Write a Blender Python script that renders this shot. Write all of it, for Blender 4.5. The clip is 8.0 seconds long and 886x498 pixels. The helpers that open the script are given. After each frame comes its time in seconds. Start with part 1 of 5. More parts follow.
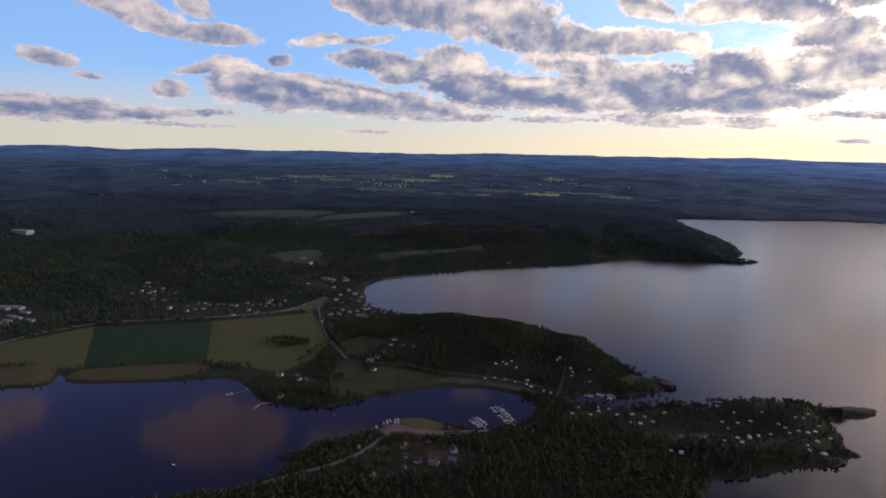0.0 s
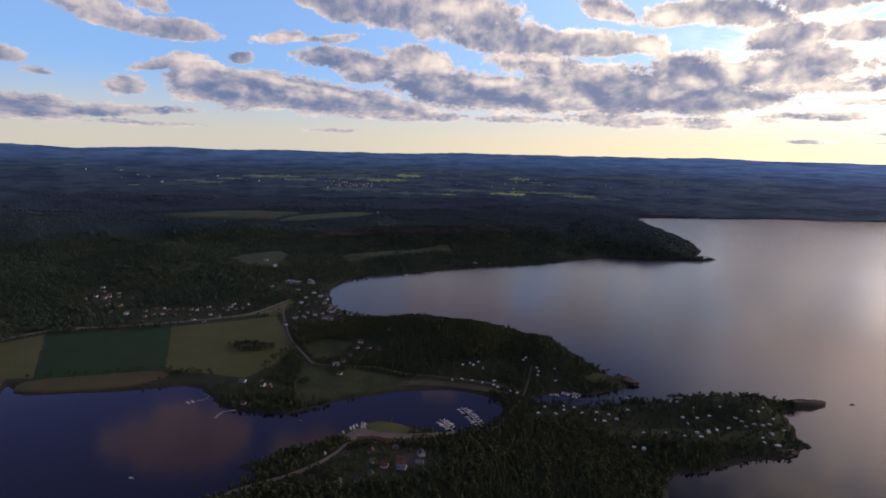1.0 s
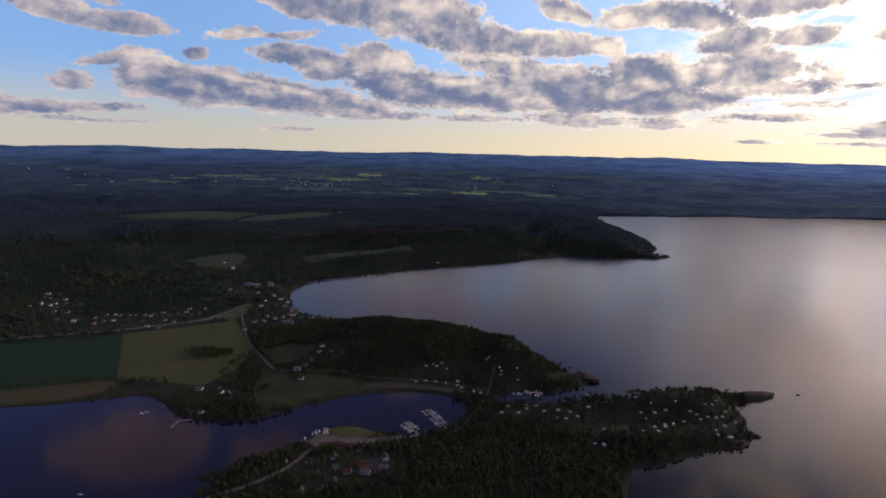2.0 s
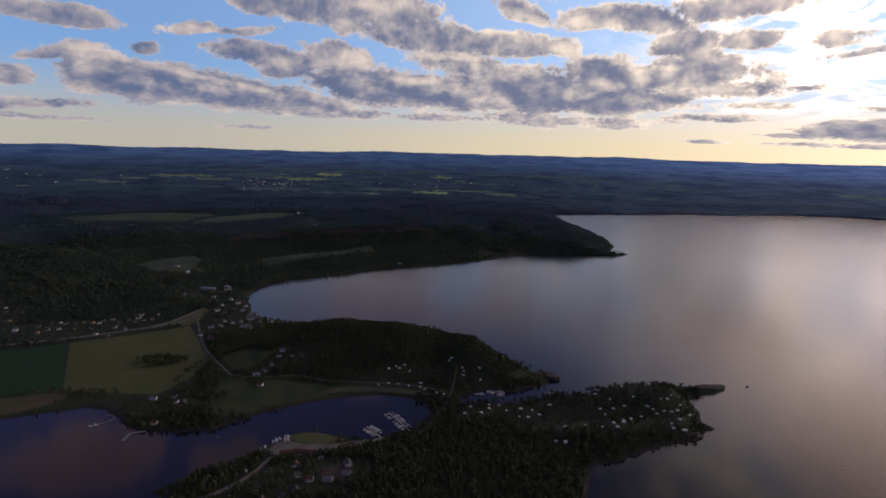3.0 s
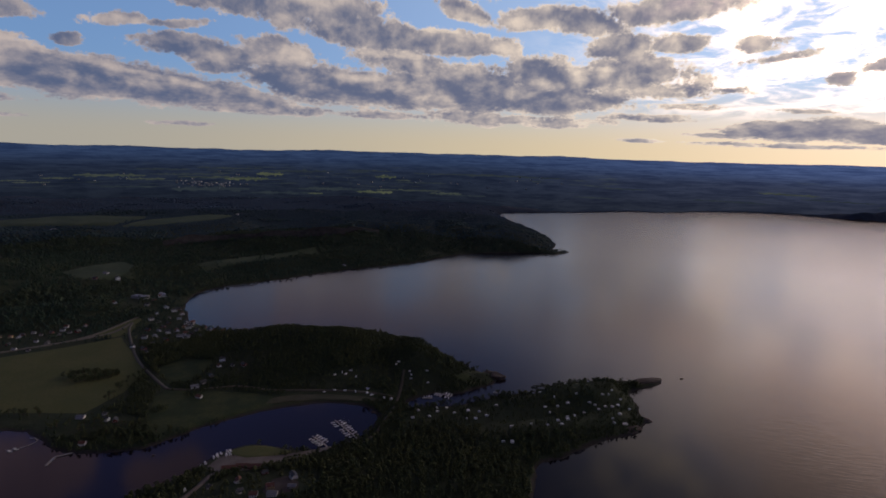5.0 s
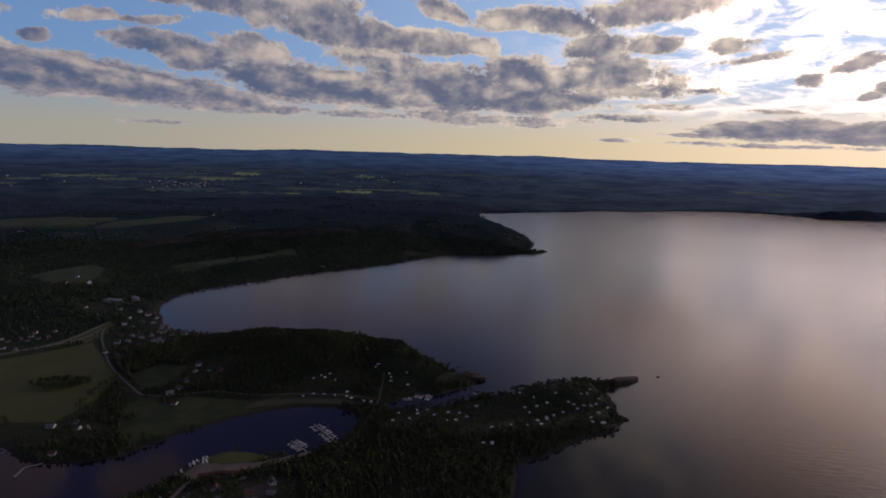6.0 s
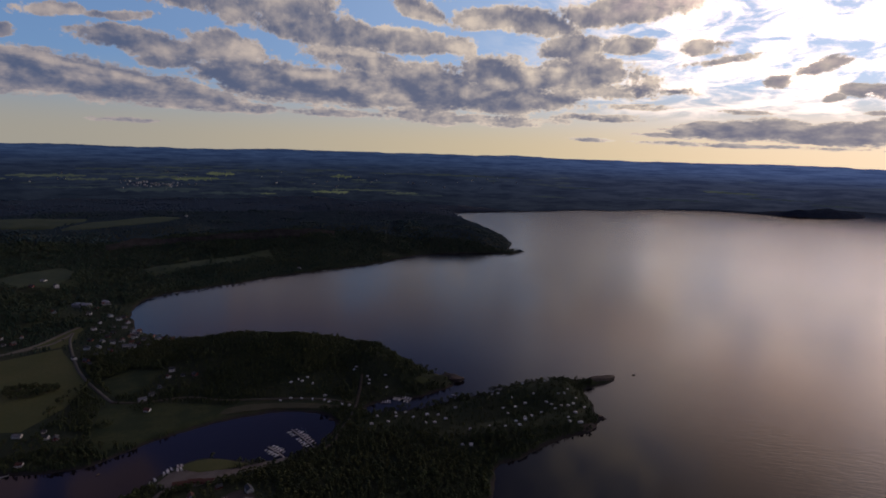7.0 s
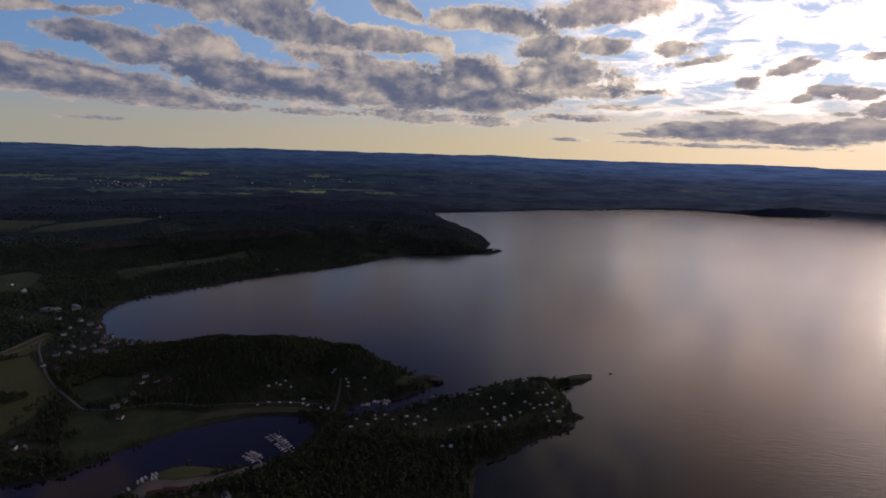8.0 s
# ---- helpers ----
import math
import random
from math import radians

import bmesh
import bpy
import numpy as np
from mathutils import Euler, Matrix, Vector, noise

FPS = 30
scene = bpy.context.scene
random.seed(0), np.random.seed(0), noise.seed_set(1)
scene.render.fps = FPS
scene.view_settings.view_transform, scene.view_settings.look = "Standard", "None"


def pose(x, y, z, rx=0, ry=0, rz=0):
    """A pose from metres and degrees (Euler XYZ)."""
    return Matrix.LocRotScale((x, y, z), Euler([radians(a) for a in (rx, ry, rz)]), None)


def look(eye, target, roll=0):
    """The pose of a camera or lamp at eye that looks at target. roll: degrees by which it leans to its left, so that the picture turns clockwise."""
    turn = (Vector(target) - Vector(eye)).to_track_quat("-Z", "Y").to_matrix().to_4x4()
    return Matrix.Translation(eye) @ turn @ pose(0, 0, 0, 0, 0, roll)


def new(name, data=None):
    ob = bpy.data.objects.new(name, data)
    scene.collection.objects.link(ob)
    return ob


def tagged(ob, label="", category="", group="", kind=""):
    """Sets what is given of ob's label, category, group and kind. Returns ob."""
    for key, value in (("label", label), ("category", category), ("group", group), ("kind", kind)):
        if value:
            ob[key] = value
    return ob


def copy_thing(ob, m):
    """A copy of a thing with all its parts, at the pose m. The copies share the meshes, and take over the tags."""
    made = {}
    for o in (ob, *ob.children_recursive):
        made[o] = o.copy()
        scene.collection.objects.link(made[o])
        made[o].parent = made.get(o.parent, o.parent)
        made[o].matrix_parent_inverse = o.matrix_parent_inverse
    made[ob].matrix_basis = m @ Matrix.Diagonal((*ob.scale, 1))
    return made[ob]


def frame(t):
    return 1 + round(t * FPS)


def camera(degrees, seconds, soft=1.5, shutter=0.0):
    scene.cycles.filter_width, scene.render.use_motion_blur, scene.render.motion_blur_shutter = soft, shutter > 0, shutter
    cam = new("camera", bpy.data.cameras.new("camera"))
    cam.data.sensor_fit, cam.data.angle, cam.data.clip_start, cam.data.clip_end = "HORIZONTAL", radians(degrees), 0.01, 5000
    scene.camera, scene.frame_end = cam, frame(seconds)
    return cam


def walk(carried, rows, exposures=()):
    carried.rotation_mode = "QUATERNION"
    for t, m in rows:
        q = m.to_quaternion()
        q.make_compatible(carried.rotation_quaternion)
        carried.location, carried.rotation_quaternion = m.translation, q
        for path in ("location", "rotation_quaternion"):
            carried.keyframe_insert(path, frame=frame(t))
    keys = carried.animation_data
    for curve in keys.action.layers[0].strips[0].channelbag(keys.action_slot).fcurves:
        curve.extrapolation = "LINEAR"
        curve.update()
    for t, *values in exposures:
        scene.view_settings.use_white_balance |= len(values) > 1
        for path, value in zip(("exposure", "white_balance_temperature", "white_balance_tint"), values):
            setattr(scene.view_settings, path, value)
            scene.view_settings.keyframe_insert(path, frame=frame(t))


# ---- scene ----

# ==== camera and walk ====
cam = camera(78.7, 8.0, soft=1.75)
PATH = [
    (0.0, -0.17, -0.17, 299.84, 0.00, -10.16, -1.33),
    (0.5, 0.40, 0.96, 301.39, -1.81, -10.16, -1.41),
    (1.0, 0.94, 2.03, 302.93, -3.56, -10.16, -1.48),
    (1.5, 1.43, 3.04, 304.47, -5.53, -10.17, -1.54),
    (3.0, 2.70, 5.69, 309.06, -11.66, -10.17, -1.68),
    (3.5, 3.06, 6.45, 310.60, -13.60, -10.17, -1.71),
    (4.0, 3.37, 7.15, 312.14, -14.97, -10.17, -1.75),
    (4.5, 3.65, 7.79, 313.68, -16.27, -10.18, -1.78),
    (6.0, 4.26, 9.33, 318.38, -19.72, -10.19, -1.86),
    (6.5, 4.39, 9.72, 319.97, -20.85, -10.19, -1.90),
    (7.0, 4.48, 10.06, 321.58, -22.10, -10.19, -1.93),
    (7.5, 4.54, 10.32, 323.21, -23.39, -10.20, -1.98),
    (8.0, 4.56, 10.53, 324.86, -24.40, -10.20, -2.02),
]
EXPOSURE = [(0.0, 0.41), (3.5, -0.17), (8.0, -0.58)]


def camera_pose(x, y, z, yaw, pitch, lean):
    a, b = radians(yaw), radians(pitch)
    ahead = Vector((-math.sin(a) * math.cos(b), math.cos(a) * math.cos(b), math.sin(b)))
    eye = Vector((x, y, z))
    return look(eye, eye + ahead, -lean)


walk(cam, [(row[0], camera_pose(*row[1:])) for row in PATH], EXPOSURE)

# ==== world and sun ====
SUN_AZ, SUN_EL = 70.0, 11.0     # degrees clockwise from +y, degrees up
SUN_WAY = Vector((math.sin(radians(SUN_AZ)) * math.cos(radians(SUN_EL)), math.cos(radians(SUN_AZ)) * math.cos(radians(SUN_EL)), math.sin(radians(SUN_EL))))


class Nodes:
    """A short way to write node trees."""

    def __init__(self, tree):
        self.tree = tree
        tree.nodes.clear()

    def put(self, value, socket):
        if isinstance(value, bpy.types.NodeSocket):
            self.tree.links.new(value, socket)
        elif value is not None:
            if socket.type == "RGBA" and len(value) == 3:
                value = (*value, 1.0)
            socket.default_value = value

    def node(self, kind, **inputs):
        n = self.tree.nodes.new(kind)
        for key, value in inputs.items():
            key = key.replace("_", " ")
            self.put(value, n.inputs[int(key[1:])] if key[0] == "i" and key[1:].isdigit() else n.inputs[key])
        return n

    def math(self, op, a, b=None, c=None, clamp=False):
        n = self.tree.nodes.new("ShaderNodeMath")
        n.operation, n.use_clamp = op, clamp
        for k, v in enumerate((a, b, c)):
            if v is not None:
                self.put(v, n.inputs[k])
        return n.outputs[0]

    def step(self, v, lo, hi, a=0.0, b=1.0):
        n = self.tree.nodes.new("ShaderNodeMapRange")
        n.interpolation_type = "SMOOTHSTEP"
        for k, x in enumerate((v, lo, hi, a, b)):
            self.put(x, n.inputs[k])
        return n.outputs[0]

    def mix(self, f, a, b, blend="MIX"):
        n = self.tree.nodes.new("ShaderNodeMix")
        n.data_type, n.blend_type = "RGBA", blend
        self.put(f, n.inputs[0]), self.put(a, n.inputs[6]), self.put(b, n.inputs[7])
        return n.outputs[2]

    def noise(self, vector, scale, detail=4.0, rough=0.55, distortion=0.0):
        n = self.node("ShaderNodeTexNoise", Vector=vector, Scale=scale, Detail=detail, Roughness=rough, Distortion=distortion)
        return n.outputs["Fac"]

    def combine(self, x, y, z=0.0):
        n = self.tree.nodes.new("ShaderNodeCombineXYZ")
        for k, v in enumerate((x, y, z)):
            self.put(v, n.inputs[k])
        return n.outputs[0]


# Clouds: azimuth and elevation of the middle, half width and half height in degrees, slope, weight.
CLOUDS_TOP = [
    (-29.3, 11.69, 4.9, 1.08, -0.096, 0.95), (-26.5, 10.54, 3.4, 0.94, -0.199, 0.95), (-21.8, 10.16, 3.9, 1.07, -0.007, 1.0), (-23.6, 12.4, 1.8, 1.21, -0.184, 0.8),
    (-35.7, 6.99, 2.0, 0.66, -0.122, 0.7), (-32.8, 5.8, 1.3, 0.33, -0.023, 0.45), (-16.5, 8.32, 1.2, 0.57, 0.065, 0.8), (-12.8, 10.36, 2.8, 0.72, 0.109, 0.9),
    (-8.1, 10.57, 2.8, 0.52, 0.093, 0.7), (-8.6, 13.53, 3.9, 1.29, -0.35, 1.0), (-1.9, 13.16, 6.8, 2.02, -0.168, 1.1), (5.4, 13.56, 6.7, 2.0, -0.09, 1.0),
    (8.9, 11.32, 7.2, 2.15, -0.118, 1.2), (17.5, 10.62, 7.7, 1.4, -0.053, 1.2), (23.2, 10.27, 2.3, 1.21, -0.052, 1.0),
]
CLOUDS_LEFT = [
    (-35.1, 2.8, 9.0, 1.21, 0.002, 1.0), (-25.1, 3.07, 6.2, 0.46, 0.028, 0.6), (-25.1, 1.93, 6.7, 0.31, 0.008, 0.5), (-8.1, 1.91, 2.8, 0.28, 0.008, 0.45),
    (-26.4, 5.16, 1.9, 1.0, 0.069, 0.9), (-23.7, 7.1, 2.4, 0.5, 0.231, 0.6), (-20.2, 6.69, 3.1, 1.65, -0.137, 1.1), (-17.4, 5.24, 6.8, 2.12, -0.049, 1.3),
    (-10.3, 5.02, 7.8, 1.97, -0.108, 1.3), (-3.2, 4.47, 6.4, 1.51, -0.118, 1.2), (0.0, 3.65, 5.2, 0.68, -0.036, 0.9), (-5.8, 8.56, 6.5, 1.28, -0.039, 1.2),
    (-4.9, 7.29, 2.4, 0.81, 0.033, 1.0), (0.5, 8.84, 4.6, 1.61, -0.073, 1.1),
]
CLOUDS_MIDDLE = [
    (12.9, 8.58, 6.0, 1.68, -0.106, 1.0), (3.4, 6.29, 6.3, 2.31, -0.079, 1.3), (10.8, 5.92, 8.9, 2.17, -0.045, 1.3), (19.9, 6.18, 7.1, 2.7, -0.015, 1.4),
    (26.8, 7.35, 4.3, 2.68, 0.068, 1.2), (26.9, 4.64, 5.1, 1.1, -0.015, 1.0), (32.2, 7.43, 4.8, 1.94, 0.082, 1.0), (35.2, 8.7, 3.0, 1.98, 0.038, 0.9),
    (1.8, 3.63, 7.0, 0.56, -0.018, 0.7), (12.1, 3.45, 8.3, 0.5, -0.019, 0.7), (19.1, 3.45, 5.7, 0.8, -0.017, 0.8), (26.5, 3.29, 5.6, 0.61, -0.036, 0.7),
    (32.7, 3.34, 2.9, 0.33, -0.034, 0.5), (36.4, 1.69, 2.3, 0.18, -0.018, 0.5),
]
CLOUDS_RIGHT = [
    (19.0, 13.56, 3.3, 1.24, -0.196, 1.0), (25.5, 12.93, 3.8, 1.37, 0.02, 1.1), (30.3, 12.63, 5.9, 1.5, -0.13, 1.2), (38.8, 13.61, 6.8, 1.65, 0.086, 1.2),
    (34.2, 10.56, 3.8, 1.24, 0.115, 1.2), (39.3, 10.43, 2.9, 1.12, -0.014, 1.1), (36.0, 7.79, 6.1, 1.81, -0.041, 1.1), (29.4, 5.67, 7.4, 1.88, -0.013, 1.1),
    (39.4, 6.21, 5.1, 0.96, -0.043, 0.8), (44.1, 6.17, 2.3, 0.42, -0.053, 0.6), (46.0, 10.17, 2.2, 0.69, 0.067, 0.7), (47.3, 8.95, 3.8, 0.44, 0.074, 0.5),
    (36.3, 3.72, 6.1, 0.39, 0.002, 0.55), (41.1, 4.89, 3.2, 0.32, -0.01, 0.5),
]
CLOUDS_SUNWARD = [
    (52.2, 7.1, 1.3, 0.68, 0.082, 1.1), (55.3, 7.99, 2.3, 0.7, 0.242, 1.1), (57.9, 6.0, 1.4, 0.65, -0.028, 1.1), (60.3, 5.88, 2.3, 0.58, -0.056, 1.0),
    (56.3, 5.44, 0.9, 0.38, 0.096, 0.9), (62.2, 4.41, 1.7, 1.15, 0.238, 1.1), (61.4, 8.83, 1.2, 0.39, -0.073, 0.9), (59.6, 4.18, 0.9, 0.28, -0.01, 0.8),
    (49.0, 2.71, 6.3, 1.14, -0.005, 1.4), (53.1, 3.12, 3.2, 0.8, -0.101, 1.1), (57.5, 2.39, 5.3, 1.15, -0.021, 1.5), (61.0, 2.71, 4.1, 1.28, 0.045, 1.4),
    (43.5, 2.23, 3.7, 0.27, -0.008, 0.7), (49.6, 1.43, 9.6, 0.23, -0.011, 0.7), (43.2, 2.87, 1.3, 0.22, 0.019, 0.7), (50.2, 4.41, 1.9, 0.2, -0.053, 0.5),
]
# Dark hearts and sunlit crests of the clouds, in the same way.
CLOUD_HEARTS = [
    (-16.5, 8.38, 1.5, 0.72, 0.065, 1), (-8.6, 8.55, 3.4, 1.06, 0.044, 1), (-4.4, 7.2, 2.6, 0.76, 0.032, 0.8), (9.5, 10.69, 6.1, 1.24, -0.101, 1),
    (-5.8, 12.92, 4.5, 1.11, -0.227, 0.7), (1.3, 10.55, 2.6, 0.79, 0.017, 0.6), (-0.0, 6.22, 4.0, 1.54, 0.022, 1), (7.5, 5.51, 6.2, 1.43, 0.01, 0.9),
    (20.9, 6.01, 4.5, 2.17, -0.016, 1), (26.5, 8.48, 2.3, 1.06, -0.048, 0.9), (25.9, 4.91, 3.3, 0.91, -0.016, 0.6), (-17.4, 5.13, 5.8, 1.28, 0.001, 0.9),
    (-8.6, 4.53, 5.7, 0.83, -0.063, 0.7), (-22.8, 10.12, 2.4, 0.58, -0.004, 0.6), (33.8, 10.12, 2.3, 0.79, 0.139, 0.8), (-35.1, 2.71, 8.6, 0.74, 0.012, 0.6),
]
CLOUD_HEARTS_SUNWARD = [
    (31.8, 13.1, 7.2, 1.2, 0.004, 0.9), (33.6, 10.25, 3.0, 1.04, 0.099, 0.9), (27.3, 8.18, 3.1, 1.35, 0.026, 0.9), (28.8, 5.21, 6.3, 1.11, 0.027, 0.8),
    (49.5, 2.57, 5.7, 0.93, -0.004, 1.1), (57.5, 2.29, 5.3, 0.96, 0.015, 1.1), (52.2, 7.01, 1.3, 0.58, -0.026, 0.9), (59.0, 5.74, 2.7, 0.41, -0.028, 0.8),
]
CLOUD_CRESTS = [
    (-19.9, 7.58, 2.8, 0.71, -0.03, 1), (-14.7, 6.65, 3.8, 0.48, -0.144, 1), (-9.2, 5.77, 3.9, 0.44, -0.155, 0.8), (-21.4, 9.08, 1.5, 0.4, 0.084, 0.8),
    (-26.9, 11.55, 4.0, 0.83, -0.135, 0.7), (-12.5, 10.33, 3.0, 0.62, 0.061, 0.9), (1.6, 8.86, 3.4, 1.07, 0.017, 0.8), (11.7, 9.43, 3.8, 0.47, -0.011, 1),
    (23.7, 10.25, 2.1, 0.96, -0.053, 1), (19.1, 13.18, 3.1, 0.86, -0.195, 1), (26.0, 12.53, 3.6, 0.83, -0.08, 0.9), (4.3, 13.96, 3.9, 0.7, 0.003, 0.6),
    (15.8, 11.97, 4.2, 0.4, -0.175, 0.8), (-14.2, 3.66, 2.5, 0.27, 0.039, 0.7), (32.1, 8.16, 2.4, 0.46, 0.05, 0.6), (9.1, 7.16, 3.4, 0.43, 0.003, 0.6),
]
# Clouds overhead, which only the water shows.
CLOUDS_HIGH = [
    (-24.0, 27.0, 6.4, 3.3, 0.1, 1.0), (-40.5, 22.0, 2.2, 1.6, 0.0, 0.7), (-11.0, 30.0, 4.5, 2.0, 0.0, 0.8), (3.4, 25.3, 2.0, 0.7, 0.0, 0.8),
    (-2.0, 18.2, 5.0, 1.3, 0.0, 0.8), (6.0, 16.6, 7.0, 2.5, 0.0, 1.0), (12.5, 17.6, 5.0, 2.2, 0.0, 1.0), (19.0, 16.6, 6.5, 2.4, 0.0, 1.0), (28.0, 17.0, 5.0, 1.8, 0.0, 0.9), (39.0, 16.8, 8.0, 2.6, 0.0, 1.0), (54.0, 22.0, 9.0, 5.0, 0.0, 0.9)]

world = bpy.data.worlds.new("evening_sky")
scene.world = world
world.use_nodes = True
W = Nodes(world.node_tree)


def build_sky():
    way = W.node("ShaderNodeTexCoord").outputs["Generated"]
    xyz = W.node("ShaderNodeSeparateXYZ", i0=way)
    x, y, z = xyz.outputs
    az = W.math("MULTIPLY", W.math("ARCTAN2", x, y), 57.2958)
    el = W.math("MULTIPLY", W.math("ARCSINE", z), 57.2958)
    sky = W.node("ShaderNodeTexSky")
    sky.sky_type, sky.sun_disc, sky.sun_elevation, sky.sun_rotation = "NISHITA", False, radians(SUN_EL), radians(SUN_AZ)
    sky.altitude, sky.air_density, sky.dust_density, sky.ozone_density = 300.0, 1.0, 0.4, 5.0
    air = W.mix(1.0, sky.outputs[0], (SKY_GAIN, SKY_GAIN, SKY_GAIN * 1.08), "MULTIPLY")
    air = W.mix(0.55, air, SKY_MILK)
    # evening haze low over the hills, warmer and brighter towards the sun
    away = W.math("ABSOLUTE", W.math("SUBTRACT", az, SUN_AZ))
    near_sun = W.step(away, 92.0, 18.0)
    low = W.step(el, 8.0, 0.3)
    haze = W.mix(near_sun, HAZE_FAR, HAZE_SUN)
    boost = W.math("MULTIPLY", W.step(away, 72.0, 12.0), W.step(el, 2.5, 8.0))
    air = W.mix(W.math("MULTIPLY", W.step(el, 15.0, 23.0), W.math("MULTIPLY_ADD", boost, -0.6, 0.9)), air, SKY_HIGH)
    upper = W.step(el, 15.0, 23.0)
    sunny = W.math("MULTIPLY_ADD", upper, W.math("SUBTRACT", W.step(away, 48.0, 20.0), near_sun), near_sun)
    air = W.mix(W.math("MULTIPLY", sunny, 0.6), air, SKY_SUN)
    air = W.mix(W.math("MULTIPLY", low, 0.95), air, haze)
    # clouds: soft shapes torn by drawn-out noise
    up = W.math("MAXIMUM", el, 0.0)
    warp = W.combine(W.math("MULTIPLY", az, 0.085), W.math("MULTIPLY", W.math("LOGARITHM", W.math("MULTIPLY_ADD", up, 0.25, 1.0), 2.71828), 3.4))
    puffs = W.node("ShaderNodeMapping", Vector=warp, Scale=(2.7, 1.05, 1.0)).outputs[0]
    fine = W.math("MULTIPLY_ADD", W.noise(puffs, 1.7, 8.0, 0.60, 0.3), 0.62, W.math("MULTIPLY", W.noise(warp, 1.9, 6.0, 0.6, 0.2), 0.38))
    big = W.noise(warp, 0.6, 3.0, 0.5)
    curl = W.noise(W.node("ShaderNodeVectorMath", i0=warp, i1=(7.3, 2.1, 0.0)).outputs[0], 1.5, 4.0, 0.6)
    toward = W.node("ShaderNodeVectorMath", i0=puffs, i1=(0.20, 0.26, 0.0)).outputs[0]
    coarse, coarse_up = W.noise(puffs, 1.7, 4.0, 0.55, 0.3), W.noise(toward, 1.7, 4.0, 0.55, 0.3)
    soft_grain = W.noise(W.node("ShaderNodeVectorMath", i0=puffs, i1=(3.1, 5.7, 0.0)).outputs[0], 2.1, 7.0, 0.64)
    shift_a = W.math("MULTIPLY", W.math("SUBTRACT", big, 0.5), 3.2)
    shift_e = W.math("MULTIPLY", W.math("SUBTRACT", curl, 0.5), W.step(el, 0.0, 10.0, 0.5, 1.8))
    high = W.math("MULTIPLY", W.step(el, HIGH_FROM, HIGH_FROM + 8), W.step(W.noise(warp, 0.33, 2.0), 0.42, 0.60))
    high = W.math("MULTIPLY", high, W.step(W.math("MULTIPLY_ADD", az, 0.9, el), 64.0, 80.0))
    wide = W.math("MULTIPLY", W.step(W.math("ABSOLUTE", W.math("SUBTRACT", az, 12.0)), 58.0, 72.0), W.step(W.noise(warp, 0.3, 2.0), 0.42, 0.6))
    rest = W.math("MAXIMUM", high, W.math("MULTIPLY", wide, W.step(el, 2.0, 6.0)))

    here_a, here_e = W.math("ADD", az, shift_a), W.math("ADD", el, shift_e)

    def blob(a0, e0, ra, re, slope, base):
        """One minus the squared distance from an oval's middle; base: how much sharper its foot is."""
        da = W.math("SUBTRACT", here_a, a0)
        v = W.math("MULTIPLY", W.math("MULTIPLY_ADD", da, -slope, W.math("SUBTRACT", here_e, e0)), 1 / re)
        v = W.math("MAXIMUM", v, W.math("MULTIPLY", v, -base))
        u = W.math("MULTIPLY", da, 1 / ra)
        return W.math("SUBTRACT", 1.0, W.math("MULTIPLY_ADD", u, u, W.math("MULTIPLY", v, v)))

    here = W.math("MULTIPLY_ADD", rest, 1.9, -1.05)
    for *oval, weight in CLOUDS_TOP + CLOUDS_LEFT + CLOUDS_MIDDLE + CLOUDS_RIGHT + CLOUDS_SUNWARD + CLOUDS_HIGH:
        here = W.math("MAXIMUM", here, W.math("MULTIPLY_ADD", blob(*oval, 1.15), 0.95 * weight, 0.12))

    def spots(rows):
        total = 0.0
        for *oval, weight in rows:
            total = W.math("MULTIPLY_ADD", W.math("MAXIMUM", blob(*oval, 1.0), 0.0), weight, total)
        return W.math("MINIMUM", total, 1.0)

    hearts, crests = spots(CLOUD_HEARTS + CLOUD_HEARTS_SUNWARD), spots(CLOUD_CRESTS)
    tatter = W.noise(W.node("ShaderNodeVectorMath", i0=puffs, i1=(11.3, 0.7, 0.0)).outputs[0], 8.0, 6.0, 0.65)
    density = W.math("ADD", here, W.math("MULTIPLY", W.math("SUBTRACT", fine, 0.5), CLOUD_TEAR))
    density = W.math("MULTIPLY_ADD", W.math("SUBTRACT", tatter, 0.5), 1.4, density)
    cover = W.step(density, 0.0, 0.45)
    slope_up = W.math("MULTIPLY", W.math("SUBTRACT", coarse, coarse_up), 2.2)
    thin = W.step(density, 0.75, 0.10)
    glow = W.math("MULTIPLY_ADD", thin, W.math("MULTIPLY_ADD", near_sun, 0.35, 0.34), W.math("MULTIPLY_ADD", slope_up, 0.6, 0.08))
    glow = W.math("MULTIPLY_ADD", hearts, -0.30, W.math("MULTIPLY_ADD", crests, 0.42, glow))
    glow = W.math("MULTIPLY", glow, W.step(away, 12.0, 34.0, 0.55, 1.0))
    glow = W.math("MULTIPLY_ADD", W.math("SUBTRACT", soft_grain, 0.5), 0.85, glow)
    glow = W.step(glow, -0.40, 0.95)
    pink_side = W.step(az, 10.0, -8.0)
    overhead = W.math("MULTIPLY", W.step(el, 13.5, 18.0), W.math("SUBTRACT", 1.0, boost))
    edge = W.mix(overhead, W.mix(near_sun, CLOUD_EDGE, CLOUD_SUN), W.mix(pink_side, CLOUD_PALE, CLOUD_PINK))
    body = W.mix(overhead, W.mix(near_sun, CLOUD_BODY, CLOUD_BODY_SUN), CLOUD_PINK_BODY)
    cloud = W.mix(glow, body, edge)
